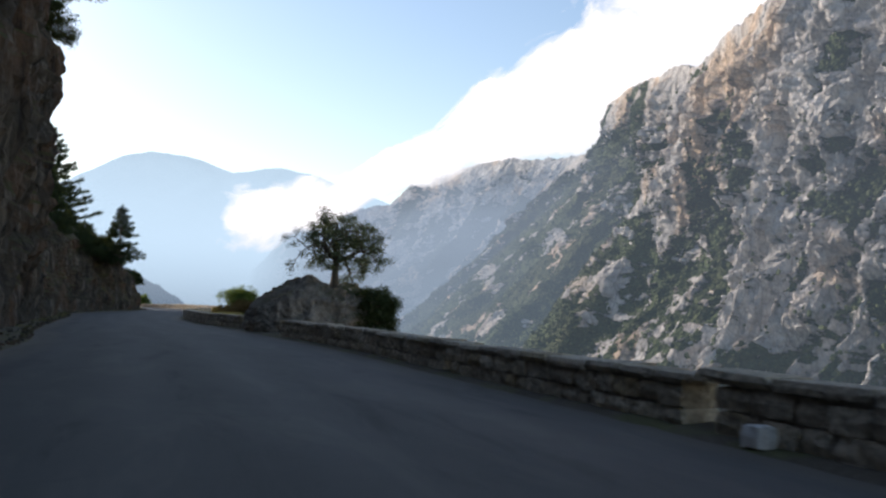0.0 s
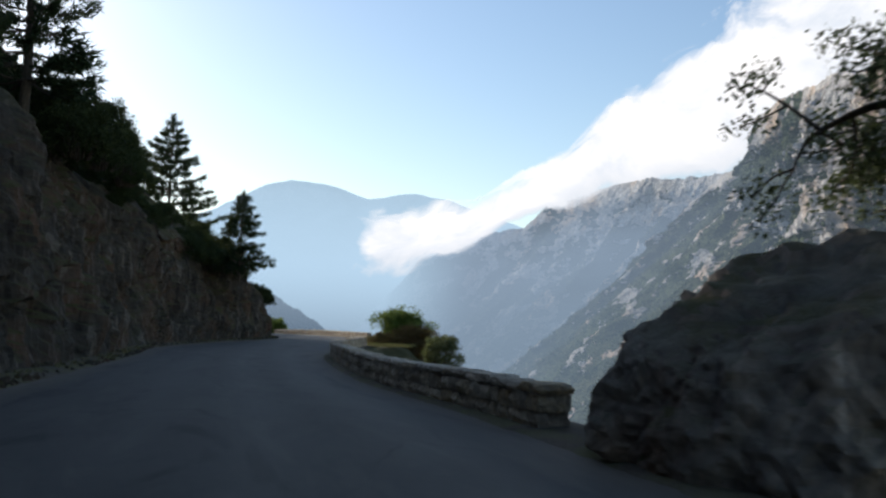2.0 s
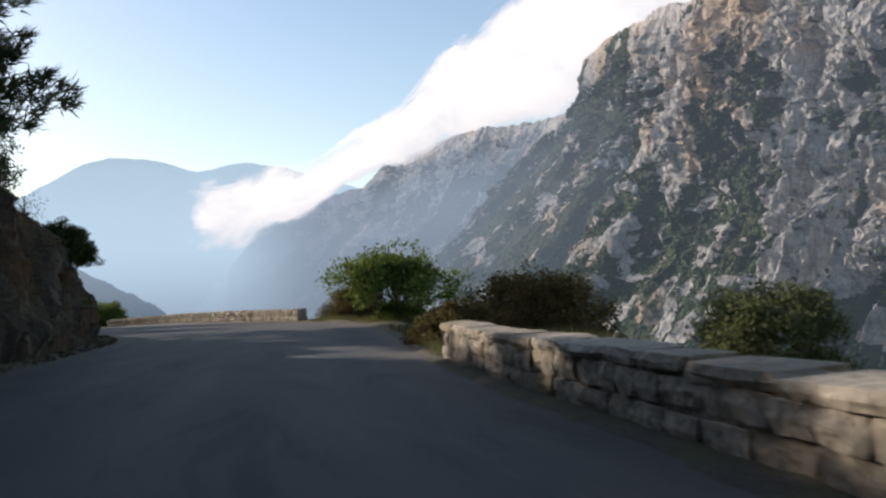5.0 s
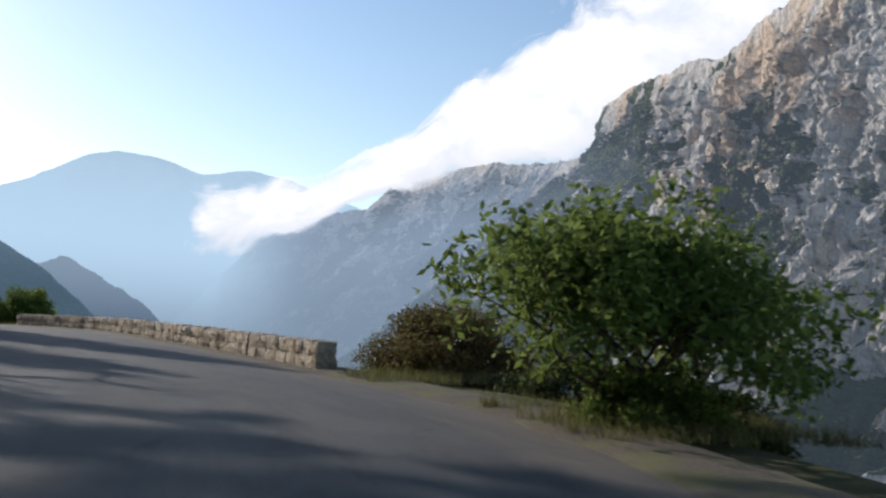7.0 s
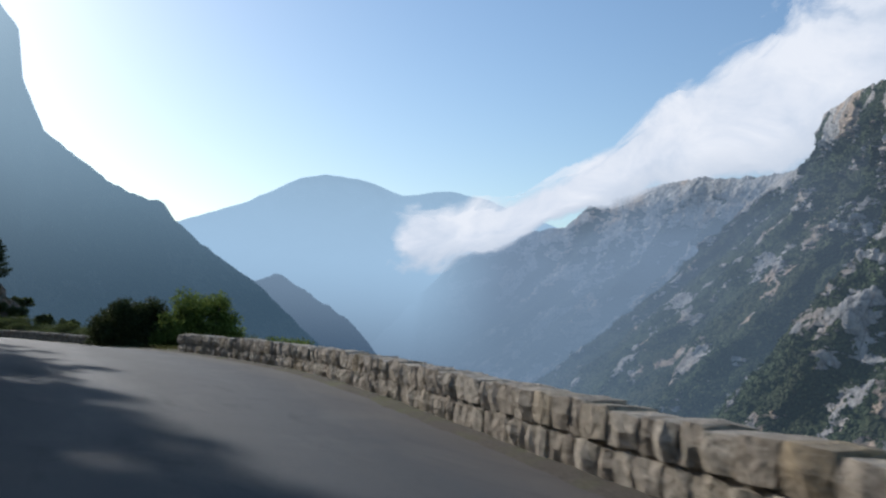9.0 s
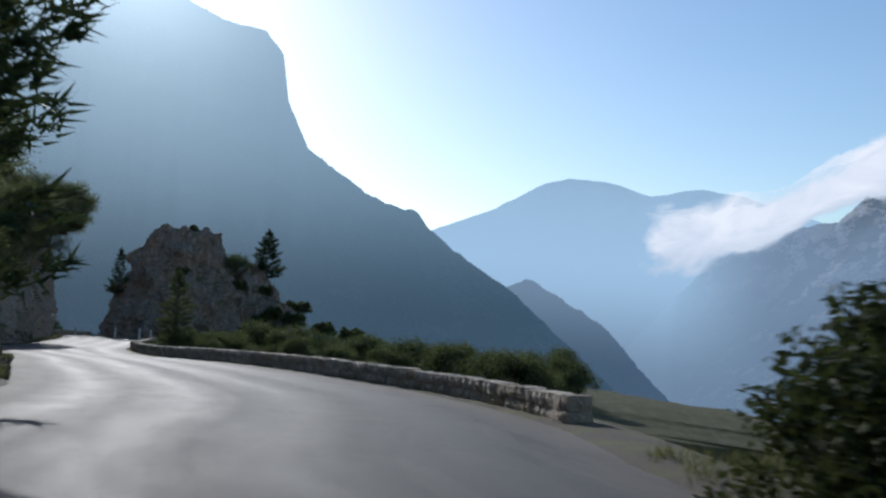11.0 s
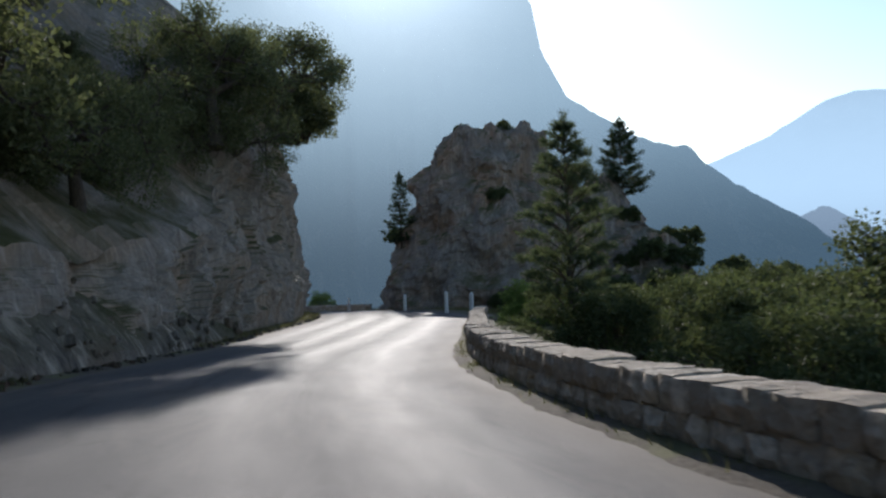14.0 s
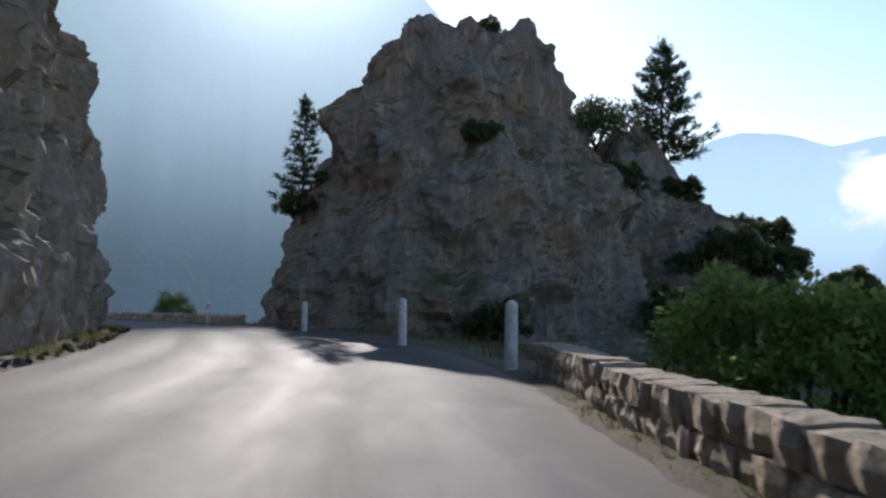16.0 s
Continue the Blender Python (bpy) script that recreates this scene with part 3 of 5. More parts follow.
build_ground()


def build_verge():
    """A thin band of gravel and dust along both edges of the asphalt."""
    for line, side, name in ((RS, 1, "verge"), (LS, -1, "verge")):
        verts = []
        widths = (-0.38, -0.18, 0.05, 0.35, 0.8) if side > 0 else (-0.3, -0.12, 0.1, 0.4, 0.8)
        fine = 5
        for i in range((NS - 1) * fine + 1):
            at, _d = at_edge(line, i / (EACH * fine))
            o = outward(line, min(i // fine, NS - 1), side) * (1 - i % fine / fine) + outward(line, min(i // fine + 1, NS - 1), side) * (i % fine / fine)
            for k, w in enumerate(widths):
                w2 = w + (min(max(0.2 * fbm(at[0] * 0.9, at[1] * 0.9, k, 6, 0.6), -0.14), 0.13) if k == 0 else 0.0)
                p = at + o * w2
                z = p[2] + (-0.03, 0.034, 0.05, 0.07, 0.05)[k] + 0.02 * fbm(p[0] * 3, p[1] * 3, 0, 4)
                verts.append((p[0], p[1], z))
        ob = mesh_ob(name, verts, grid_faces((NS - 1) * fine + 1, len(widths), side < 0), GRAVEL)
        tagged(ob, "pale gravel and dry dust along the asphalt edge", "verge", kind="structure")


build_verge()

# ---------------------------------------------------------------- far land
EYE0 = np.array([-40.0, 97.0, 1.1])


def polar(az, el, d):
    a = radians(az)
    return EYE0 + np.array([math.sin(a) * d, math.cos(a) * d, math.tan(radians(el)) * d])


def build_range(name, ctrl, mat, label, category, n_u, n_v, foot_z, run, bands, rough, crest=4.0, seed=0.0, face=None, ease=1.0, kind="structure", tier=None, bare=None):
    """A mountain side seen across the valley: crest line from (bearing, rise, distance) rows, falling towards the valley in
    terraces. run: how far it reaches forward per metre of fall; bands: strength of the cliff steps."""
    az, el, dd = (np.array(c, float) for c in zip(*ctrl))
    verts, soil = [], []
    for i in range(n_u):
        u = i / (n_u - 1)
        a = az[0] + (az[-1] - az[0]) * u ** ease
        e = float(np.interp(a, az, el))
        d = float(np.interp(a, az, dd))
        top = polar(a, e, d)
        jag = crest * fbm(a * 1.1, seed, 0.3, 6) + crest * 0.5 * fbm(a * 6.0, seed, 2.3, 4)
        fwd = (EYE0 - top)
        fwd[2] = 0
        fwd /= np.linalg.norm(fwd)
        if face is not None:
            fwd = np.array([math.sin(radians(face)), math.cos(radians(face)), 0.0])
        fall = top[2] - foot_z
        for k in range(-3, n_v):
            if k < 0:
                p = top - fwd * (-k) * 0.08 * fall + np.array([0, 0, -0.02 * fall * k * k]) + np.array([0, 0, jag])
                verts.append(p)
                soil.append(0.12)
                continue
            v = k / (n_v - 1)
            # a cliff under the crest, then a slope cut by gullies
            f0 = lerp_list(tier, a) * (1.0 + 0.45 * fbm(a * 0.55, seed, 1.0, 3)) if tier else 0.25
            f0 = min(max(f0, 0.08), 0.9)
            if v < f0:
                lean = 0.16 * v / f0
            else:
                lean = 0.16 + 0.84 * ((v - f0) / (1 - f0)) ** 1.15
            steep = min(1.0, max(0.0, (f0 - v) * 9.0 + 0.5))
            z = top[2] + jag * (1 - v) - fall * v
            reach = lerp_list(run, a) if isinstance(run, list) else run
            p = top + fwd * (reach * fall * lean)
            along = p[0] * fwd[1] - p[1] * fwd[0]
            ahead = p[0] * fwd[0] + p[1] * fwd[1]
            warp = 18.0 * fbm(along * 0.006, ahead * 0.006, z * 0.006 + seed, 3)
            gully = ridged((along + warp) * 0.0048 + seed, z * 0.0011, ahead * 0.0012, 3) - 1.0
            butt = ridged((along - warp) * 0.013 + seed, z * 0.0032, 3.3, 3) - 1.0
            f = fbm(p[0] * 0.03, p[1] * 0.03, z * 0.03 + seed, 4)
            flute = ridged((along + warp * 0.6) * 0.03 + seed, z * 0.012, 7.1, 3) - 1.0
            block = noise.cell(Vector((along * 0.03 + 0.8 * f, z * 0.022 + 0.7 * flute, seed))) + 0.5 * noise.cell(Vector((along * 0.09 - f, z * 0.07 + f, seed + 9.0)))
            shelf, turf = 0.0, 0.0
            for tall, depth, dip, shift in ((46.0, 11.0, 0.08, 0.0), (17.0, 3.6, 0.03, 4.7)):
                fr = (z + dip * along + tall * 0.6 * fbm(along * 0.008 + shift, z * 0.004, seed + shift, 3)) / tall
                fr -= math.floor(fr)
                step = 1.0 - min(1.0, fr / 0.32)
                step = step * step * (3 - 2 * step)
                keep = min(1.0, max(0.0, 0.55 + 1.3 * fbm(along * 0.012 + shift, z * 0.012, seed + 3.0, 3)))
                shelf += depth * keep * (step - (1.0 - fr))
                turf += keep * (0.5 if fr < 0.3 else -0.06) * (1.0 if tall > 20 else 0.6)
            patch = fbm(p[0] * 0.016 + seed * 1.3, p[1] * 0.016, z * 0.019, 6, 0.5)
            bias = 0.9 * max(0.0, 1.0 - v / (0.6 * f0)) + (lerp_list(bare, a) if bare else -0.1)
            crop = min(1.0, max(0.0, 0.5 + (patch + bias) * 2.6))
            crop = crop * crop * (3 - 2 * crop)
            out = rough * (8.0 * (crop - 0.5) * (0.4 + 0.6 * steep) + 6.0 * (0.2 + 0.8 * steep) * (block - 0.75) + (14.0 + 10.0 * steep) * gully + steep * (9.0 * butt + 2.0 * flute) + bands * (0.35 + 0.65 * steep) * shelf + (1 - steep) * 7.0 * butt + (5.0 + 5.0 * steep) * f) * min(1.0, v * 9.0)
            soil.append(0.96 - 0.68 * crop - 0.28 * max(0.0, 1.0 - v / (0.6 * f0)) + 0.35 * turf - 0.2 * gully)
            out += rough * steep * 2.6 * fbm(p[0] * 0.11, p[1] * 0.11, z * 0.08 + seed, 5, 0.55) * min(1.0, v * 9.0)
            p = p + fwd * out
            verts.append((p[0], p[1], z + rough * 3.0 * f * min(1.0, v * 9.0)))
    ob = mesh_ob(name, verts, grid_faces(n_u, n_v + 3), mat, smooth=False)
    ob.data.attributes.new("soil", 'FLOAT', 'POINT').data.foreach_set("value", soil)
    tagged(ob, label, category, kind=kind)
    return ob


GORGE_CREST = [(1.2, 9.0, 1560), (3.2, 10.7, 1450), (4.7, 11.7, 1370), (5.1, 14.1, 1340), (5.6, 14.5, 1290), (7.1, 15.5, 1150), (9, 16.1, 1000), (11.2, 17.0, 860),
               (12.9, 17.0, 780), (14.3, 18.2, 710), (15.9, 19.7, 650), (20, 22, 540), (28, 26, 440), (40, 30, 380), (52, 32, 370)]
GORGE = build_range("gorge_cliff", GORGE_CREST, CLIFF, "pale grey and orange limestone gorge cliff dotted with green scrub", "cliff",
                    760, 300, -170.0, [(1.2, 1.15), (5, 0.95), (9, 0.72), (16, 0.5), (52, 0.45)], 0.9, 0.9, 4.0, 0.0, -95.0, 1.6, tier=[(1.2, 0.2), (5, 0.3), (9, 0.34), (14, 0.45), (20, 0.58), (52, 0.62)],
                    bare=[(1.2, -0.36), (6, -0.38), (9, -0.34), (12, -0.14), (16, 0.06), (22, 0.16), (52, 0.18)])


def build_scrub(base, count, seed):
    """Clumped scrub on the ledges and gullies of the far side, one mesh."""
    rng = np.random.default_rng(seed)
    me = base.data
    n = len(me.polygons)
    cen, area = np.empty(n * 3, np.float32), np.empty(n, np.float32)
    me.polygons.foreach_get("center", cen)
    me.polygons.foreach_get("area", area)
    cen = cen.reshape(-1, 3)
    bearing = np.degrees(np.arctan2(cen[:, 0] - EYE0[0], cen[:, 1] - EYE0[1]))
    soil = np.empty(len(me.vertices), np.float32)
    me.attributes["soil"].data.foreach_get("value", soil)
    first = np.empty(n, np.int32)
    me.polygons.foreach_get("loop_start", first)
    corner = np.empty(len(me.loops), np.int32)
    me.loops.foreach_get("vertex_index", corner)
    weight = area * np.clip(soil[corner[first]] - 0.25, 0.0, 0.4) * (bearing < 52)
    pick = rng.choice(n, count * 3, p=weight / weight.sum())
    kept = [k for k in pick if fbm(cen[k][0] * 0.02, cen[k][1] * 0.02, cen[k][2] * 0.025, 4) > -0.1][:count]
    bm = bmesh.new()
    bmesh.ops.create_icosphere(bm, subdivisions=1, radius=1.0)
    ball_v = np.array([tuple(v.co) for v in bm.verts])
    ball_f = np.array([[v.index for v in f.verts] for f in bm.faces])
    bm.free()
    m = len(ball_v)
    at_p = cen[kept] + rng.normal(0, 1.2, (len(kept), 3))
    size = rng.uniform(0.7, 1.9, (len(kept), 1, 1)) * rng.uniform(0.75, 1.25, (len(kept), 1, 3))
    verts = (ball_v[None] * rng.uniform(0.6, 1.3, (len(kept), m, 1)) * size + at_p[:, None]).reshape(-1, 3)
    faces = (ball_f[None] + (np.arange(len(kept)) * m)[:, None, None]).reshape(-1, 3)
    ob = mesh_ob("scrub", verts, faces.tolist(), SCRUB_LEAF, smooth=False)
    tagged(ob, "green scrub and small oaks on the gorge ledges", "scrub", kind="stuff")


build_scrub(GORGE, 27000, 3)
RIDGE_CREST = [(-26, -4, 2300), (-22.0, -2.0, 2250), (-19.4, 2.2, 2220), (-17.3, 4.7, 2180), (-13.7, 5.9, 2120), (-12.6, 6.6, 2100), (-10.4, 6.9, 2050),
               (-8.4, 8.9, 1980), (-6.4, 9.2, 1900), (-4.6, 9.8, 1830), (-2.4, 10.3, 1740), (0.8, 10.4, 1640), (3.2, 10.7, 1560), (7, 11, 1520)]
build_range("far_ridge", RIDGE_CREST, RIDGE_MAT, "scrub-covered ridge with painted haze and pale cliff bands under cloud", "ridge",
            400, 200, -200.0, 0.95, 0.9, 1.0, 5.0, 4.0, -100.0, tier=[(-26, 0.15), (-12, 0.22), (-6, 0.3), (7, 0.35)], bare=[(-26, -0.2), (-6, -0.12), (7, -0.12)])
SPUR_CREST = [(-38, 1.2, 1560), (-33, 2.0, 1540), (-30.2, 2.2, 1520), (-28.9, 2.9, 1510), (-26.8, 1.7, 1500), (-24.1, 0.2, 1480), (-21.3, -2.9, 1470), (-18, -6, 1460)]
build_range("valley_spur", SPUR_CREST, SPUR_MAT, "small dark wooded spur with blue haze painted on", "hill", 150, 60, -200.0, 0.7, 0.3, 0.5, 4.0, 7.0)
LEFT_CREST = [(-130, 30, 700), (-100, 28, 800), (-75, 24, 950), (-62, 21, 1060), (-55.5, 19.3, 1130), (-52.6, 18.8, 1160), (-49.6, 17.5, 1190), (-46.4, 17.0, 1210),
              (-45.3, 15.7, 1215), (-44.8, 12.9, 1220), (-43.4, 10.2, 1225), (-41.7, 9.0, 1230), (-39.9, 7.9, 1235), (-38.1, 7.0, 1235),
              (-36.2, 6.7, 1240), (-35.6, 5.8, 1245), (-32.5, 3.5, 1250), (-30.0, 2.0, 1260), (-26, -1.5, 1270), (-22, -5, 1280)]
build_range("near_mountain", LEFT_CREST, LEFT_MAT, "steep shaded mountain side against the sun, blue haze and glow painted on", "mountain", 460, 150, -200.0, 0.75, 0.8, 0.95, 3.0, 11.0, tier=[(-130, 0.4), (-46, 0.4), (-40, 0.15), (-22, 0.1)])
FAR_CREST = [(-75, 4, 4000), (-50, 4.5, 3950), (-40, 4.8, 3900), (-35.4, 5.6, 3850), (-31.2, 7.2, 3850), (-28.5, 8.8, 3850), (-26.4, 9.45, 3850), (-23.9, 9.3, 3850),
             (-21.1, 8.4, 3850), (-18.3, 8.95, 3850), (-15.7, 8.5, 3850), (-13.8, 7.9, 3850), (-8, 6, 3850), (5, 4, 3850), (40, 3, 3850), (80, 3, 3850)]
build_range("far_mountain", FAR_CREST, FAR_MAT, "far mountain with pale blue morning haze painted on", "mountain", 300, 70, -230.0, 1.2, 0.2, 1.6, 6.0, 17.0)


def build_cloud():
    lower = [(-22.0, 3.4), (-20.0, 3.3), (-18.3, 3.7), (-15.1, 5.2), (-12.3, 6.3), (-8.7, 8.3), (-3.9, 9.4), (2.4, 9.6), (6, 12.0), (12, 15.0), (20, 18), (30, 20)]
    upper = [(-22.0, 7.4), (-20.2, 8.4), (-17.8, 8.9), (-13.8, 9.0), (-11.0, 10.4), (-7.4, 12.8), (-5.2, 15.6), (-2.3, 17.8), (2.1, 21), (8, 25), (14, 29), (22, 34), (30, 38)]
    nu, nv = 220, 40
    verts, uvs = [], []
    for i in range(nu):
        a = -22.0 + 52.0 * (i / (nu - 1)) ** 1.2
        lo = lerp_list(lower, a)
        hi = lerp_list(upper, a)
        for k in range(nv):
            v = k / (nv - 1)
            d = lerp_list([(-22, 2020), (-12, 1960), (-4, 1840), (4, 1800), (30, 1700)], a)
            d -= 110.0 * math.sin(math.pi * v)
            p = polar(a, lo + (hi - lo) * v, d)
            f = fbm(p[0] * 0.006, p[2] * 0.009, p[1] * 0.006, 6)
            verts.append((p[0] + 25 * f, p[1] - 45 * f, p[2] + 18 * f))
            uvs.append((i / (nu - 1), v))
    ob = mesh_ob("cloud", verts, grid_faces(nu, nv), CLOUD)
    layer = ob.data.uv_layers.new(name="sheet")
    loops = np.empty(len(ob.data.loops), dtype=np.int32)
    ob.data.loops.foreach_get("vertex_index", loops)
    layer.data.foreach_set("uv", np.array(uvs, np.float32)[loops].ravel())
    ob.visible_shadow = False
    tagged(ob, "white morning cloud pouring over the ridge", "cloud", kind="structure")


build_cloud()

from mathutils.bvhtree import BVHTree

# ---------------------------------------------------------------- stone parapets
def stone_mesh(seed, rough=0.016):
    """A rough-hewn block about one unit in each direction, chamfered and uneven."""
    rnd = random.Random(seed)
    bm = bmesh.new()
    bmesh.ops.create_cube(bm, size=1.0)
    bmesh.ops.subdivide_edges(bm, edges=bm.edges[:], cuts=1, use_grid_fill=True)
    lean = Vector((rnd.uniform(-0.06, 0.06), 0.0, rnd.uniform(-0.05, 0.05)))
    for v in bm.verts:
        c = sum(1 for q in v.co if abs(q) > 0.49)
        k = {3: 0.9, 2: 0.965}.get(c, 1.04 + rnd.uniform(-0.04, 0.08))
        v.co = Vector((v.co.x * k, v.co.y * k, v.co.z * k))
        v.co += Vector([rnd.uniform(-rough, rough) * 2.4 for _ in range(3)]) + lean * v.co.z
    me = bpy.data.meshes.new("stone")
    bm.to_mesh(me)
    bm.free()
    me.materials.append(STONE)
    return me


STONES = [stone_mesh(200 + i) for i in range(14)]


def build_parapet(s0, s1, height, courses, long, label, cap):
    """A stone parapet along the gorge edge between two stations: mortar core, coursed blocks on the road face, ends and top."""
    rnd = random.Random(int(s0 * 100))
    depth = 0.42
    k0, k1 = int(s0 * EACH * 4), int(s1 * EACH * 4)
    line = [at_edge(RS, k / (EACH * 4))[0] for k in range(k0, k1 + 1)]
    line = np.array(line)
    root = new("parapet_wall")
    tagged(root, label, "stone wall", kind="structure")
    root.location = line[0]
    verts, n = [], len(line)
    for i in range(n):
        a, b = line[max(i - 1, 0)], line[min(i + 1, n - 1)]
        d = (b - a)[:2] / np.linalg.norm((b - a)[:2])
        o = np.array([d[1], -d[0], 0.0])
        for w, z in ((0.025, -0.25), (0.025, height - 0.045), (depth - 0.025, height - 0.045), (depth - 0.025, -0.6)):
            verts.append(line[i] + o * w + np.array([0, 0, z]) - line[0])
    faces = [(4 * i + j, 4 * i + (j + 1) % 4, 4 * i + 4 + (j + 1) % 4, 4 * i + 4 + j) for i in range(n - 1) for j in range(4)]
    faces += [(3, 2, 1, 0), tuple(4 * (n - 1) + j for j in range(4))]
    mesh_ob("core", verts, faces, MORTAR, root, smooth=False)
    seg = np.linalg.norm(np.diff(line[:, :2], axis=0), axis=1)
    run = np.concatenate([[0], np.cumsum(seg)])
    total = run[-1]
    cap_h = 0.12 if cap else 0.0
    course_h = (height - cap_h) / courses
    rows = [(c * course_h + course_h / 2, course_h, long, 0.0) for c in range(courses)]
    if cap:
        rows.append((height - cap_h / 2, cap_h, long * 1.9, 0.015))
    count = 0
    spill = []
    for c, (zc, h, ln, proud) in enumerate(rows):
        t = -rnd.uniform(0, 0.1)
        while t < total - 0.05:
            wdt = ln * rnd.uniform(0.65, 1.45)
            mid = min(t + wdt / 2, total)
            x, y, z = (float(np.interp(mid, run, line[:, j])) for j in range(3))
            j = min(int(np.searchsorted(run, mid)), n - 1)
            j = max(j, 1)
            d = (line[j] - line[j - 1])[:2] / seg[j - 1]
            ang = math.atan2(d[1], d[0])
            top = c == len(rows) - 1
            dep = depth + 0.03 + 2 * proud if (top or c == courses - 1) else depth + 0.01
            cx, cy = depth / 2 * d[1], -depth / 2 * d[0]
            m = Matrix.LocRotScale(Vector((x + cx, y + cy, z + zc + rnd.uniform(-0.012, 0.018))) - Vector(line[0]),
                                   Euler((rnd.uniform(-0.02, 0.02), rnd.uniform(-0.02, 0.02), ang + rnd.uniform(-0.014, 0.014))),
                                   Vector((wdt * 0.98, dep + rnd.uniform(-0.015, 0.05), h * rnd.uniform(0.92, 1.06))))
            me = rnd.choice(STONES)
            if count < 300:
                ob = new("stone", me)
                ob.parent = root
                ob.matrix_basis = m
            else:
                spill.append((me, m))
            count += 1
            t += wdt
    if spill:
        verts, faces = [], []
        for me, m in spill:
            base = len(verts)
            verts += [m @ v.co for v in me.vertices]
            faces += [tuple(base + i for i in f.vertices) for f in me.polygons]
        ob = mesh_ob("stonework", verts, faces, STONE, root, smooth=False)
        tagged(ob, kind="stuff")
    return root


build_parapet(5.9, 11.0, 0.56, 2, 0.42, "low grey stone parapet with flat coping on the gorge edge", True)
build_parapet(1.6, 2.24, 0.6, 2, 0.42, "low shaded stone parapet block with flat coping", True)
build_parapet(2.325, 3.09, 0.55, 2, 0.42, "short shaded stone parapet between two gaps", True)
build_parapet(3.14, 5.0, 0.57, 2, 0.42, "low shaded stone parapet with flat coping before the boulder", True)
build_parapet(14.17, 19.0, 0.6, 2, 0.3, "sunlit parapet of rough-hewn pale stone blocks", False)
build_parapet(31.8, 33.0, 0.45, 2, 0.4, "low pale stone parapet closing the far bend", False)
build_parapet(21.0, 29.0, 0.48, 2, 0.3, "rough-hewn stone parapet curving along the descent", False)


# ---------------------------------------------------------------- rocks
def rock_verts(size, seed, sub, amp, freq):
    bm = bmesh.new()
    bmesh.ops.create_icosphere(bm, subdivisions=sub, radius=1.0)
    sx, sy, sz = size
    for v in bm.verts:
        n = v.co.normalized()
        p = Vector((n.x * sx, n.y * sy, n.z * sz))
        q = p * freq + Vector((seed * 3.1, seed * 1.7, seed))
        r = noise.ridged_multi_fractal(q, 0.9, 2.1, 6, 1.0, 2.0, noise_basis='PERLIN_ORIGINAL') - 1.1
        f = noise.fractal(q * 3.0, 0.9, 2.1, 5, noise_basis='PERLIN_ORIGINAL')
        c = noise.cell(q * 1.4 + Vector((f, r, f)) * 0.4) - 0.5
        v.co = p + n * amp * (1.0 * r + 0.6 * f + 0.25 * c)
    return bm


def build_rock(name, at, size, seed, label, sub=5, amp=0.4, freq=0.6, mat=None):
    bm = rock_verts(size, seed, sub, amp, freq)
    me = bpy.data.meshes.new(name)
    bm.to_mesh(me)
    bm.free()
    me.materials.append(mat or CRAG)
    ob = new(name, me)
    ob.location = at
    tagged(ob, label, "rock")
    return ob


build_rock("boulder", (-7.8, 35.65, 0.3), (2.8, 2.45, 1.75), 3, "large dark limestone boulder breaking the parapet line", 6, 0.26, 0.5)


def build_crag(name, at, label, width, depth, height, seed, taper=0.7):
    """A steep rock tower: a displaced column with a broken, notched top."""
    nu, nv = 220, 120
    verts = []
    for i in range(nu):
        a = 2 * math.pi * i / nu
        for k in range(nv):
            v = k / (nv - 1)
            w = (1.0 - taper * v ** 1.05) if v < 0.95 else (1.0 - taper * 0.95 ** 1.05) * (1 - ((v - 0.95) / 0.05) ** 2)
            px, py = math.cos(a) * width * w, math.sin(a) * depth * w
            z = height * min(v / 0.95, 1.0)
            q = Vector((px * 0.16 + seed, py * 0.16, z * 0.13))
            r = noise.ridged_multi_fractal(q, 0.9, 2.1, 7, 1.0, 2.0, noise_basis='PERLIN_ORIGINAL') - 1.1
            f = fbm(px * 0.5, py * 0.5, z * 0.4 + seed, 5)
            g = (1.3 * r + 0.7 * f) * min(1.0, w * 2)
            verts.append((px + math.cos(a) * g, py + math.sin(a) * g, z + 1.1 * fbm(px * 0.5, py * 0.5, seed, 4) * v))
    faces = []
    for i in range(nu):
        j = (i + 1) % nu
        for k in range(nv - 1):
            faces.append((i * nv + k, j * nv + k, j * nv + k + 1, i * nv + k + 1))
    ob = mesh_ob(name, verts, faces, CRAG, smooth=False)
    ob.location = at
    tagged(ob, label, "rock")
    CRAGS.append(BVHTree.FromPolygons([Vector(v) + Vector(at) for v in verts], faces))
    return ob


CRAGS = []


def crag_top(x, y, low):
    """Height of the crags at a spot, or the given height beside them."""
    best = low
    for tree in CRAGS:
        hit = tree.ray_cast(Vector((x, y, 60.0)), Vector((0, 0, -1)))[0]
        if hit is not None:
            best = max(best, hit.z)
    return best


build_crag("rock_pinnacle", (-141.0, 186.6, -4.5), "dark limestone pinnacle beside the bend against the light", 8.6, 7.6, 12.9, 5.0, 0.66)
build_crag("rock_shoulder", (-139.2, 193.4, -6.0), "dark scrubby rock shoulder falling away from the pinnacle", 11.5, 8.0, 10.9, 9.0, 0.78)


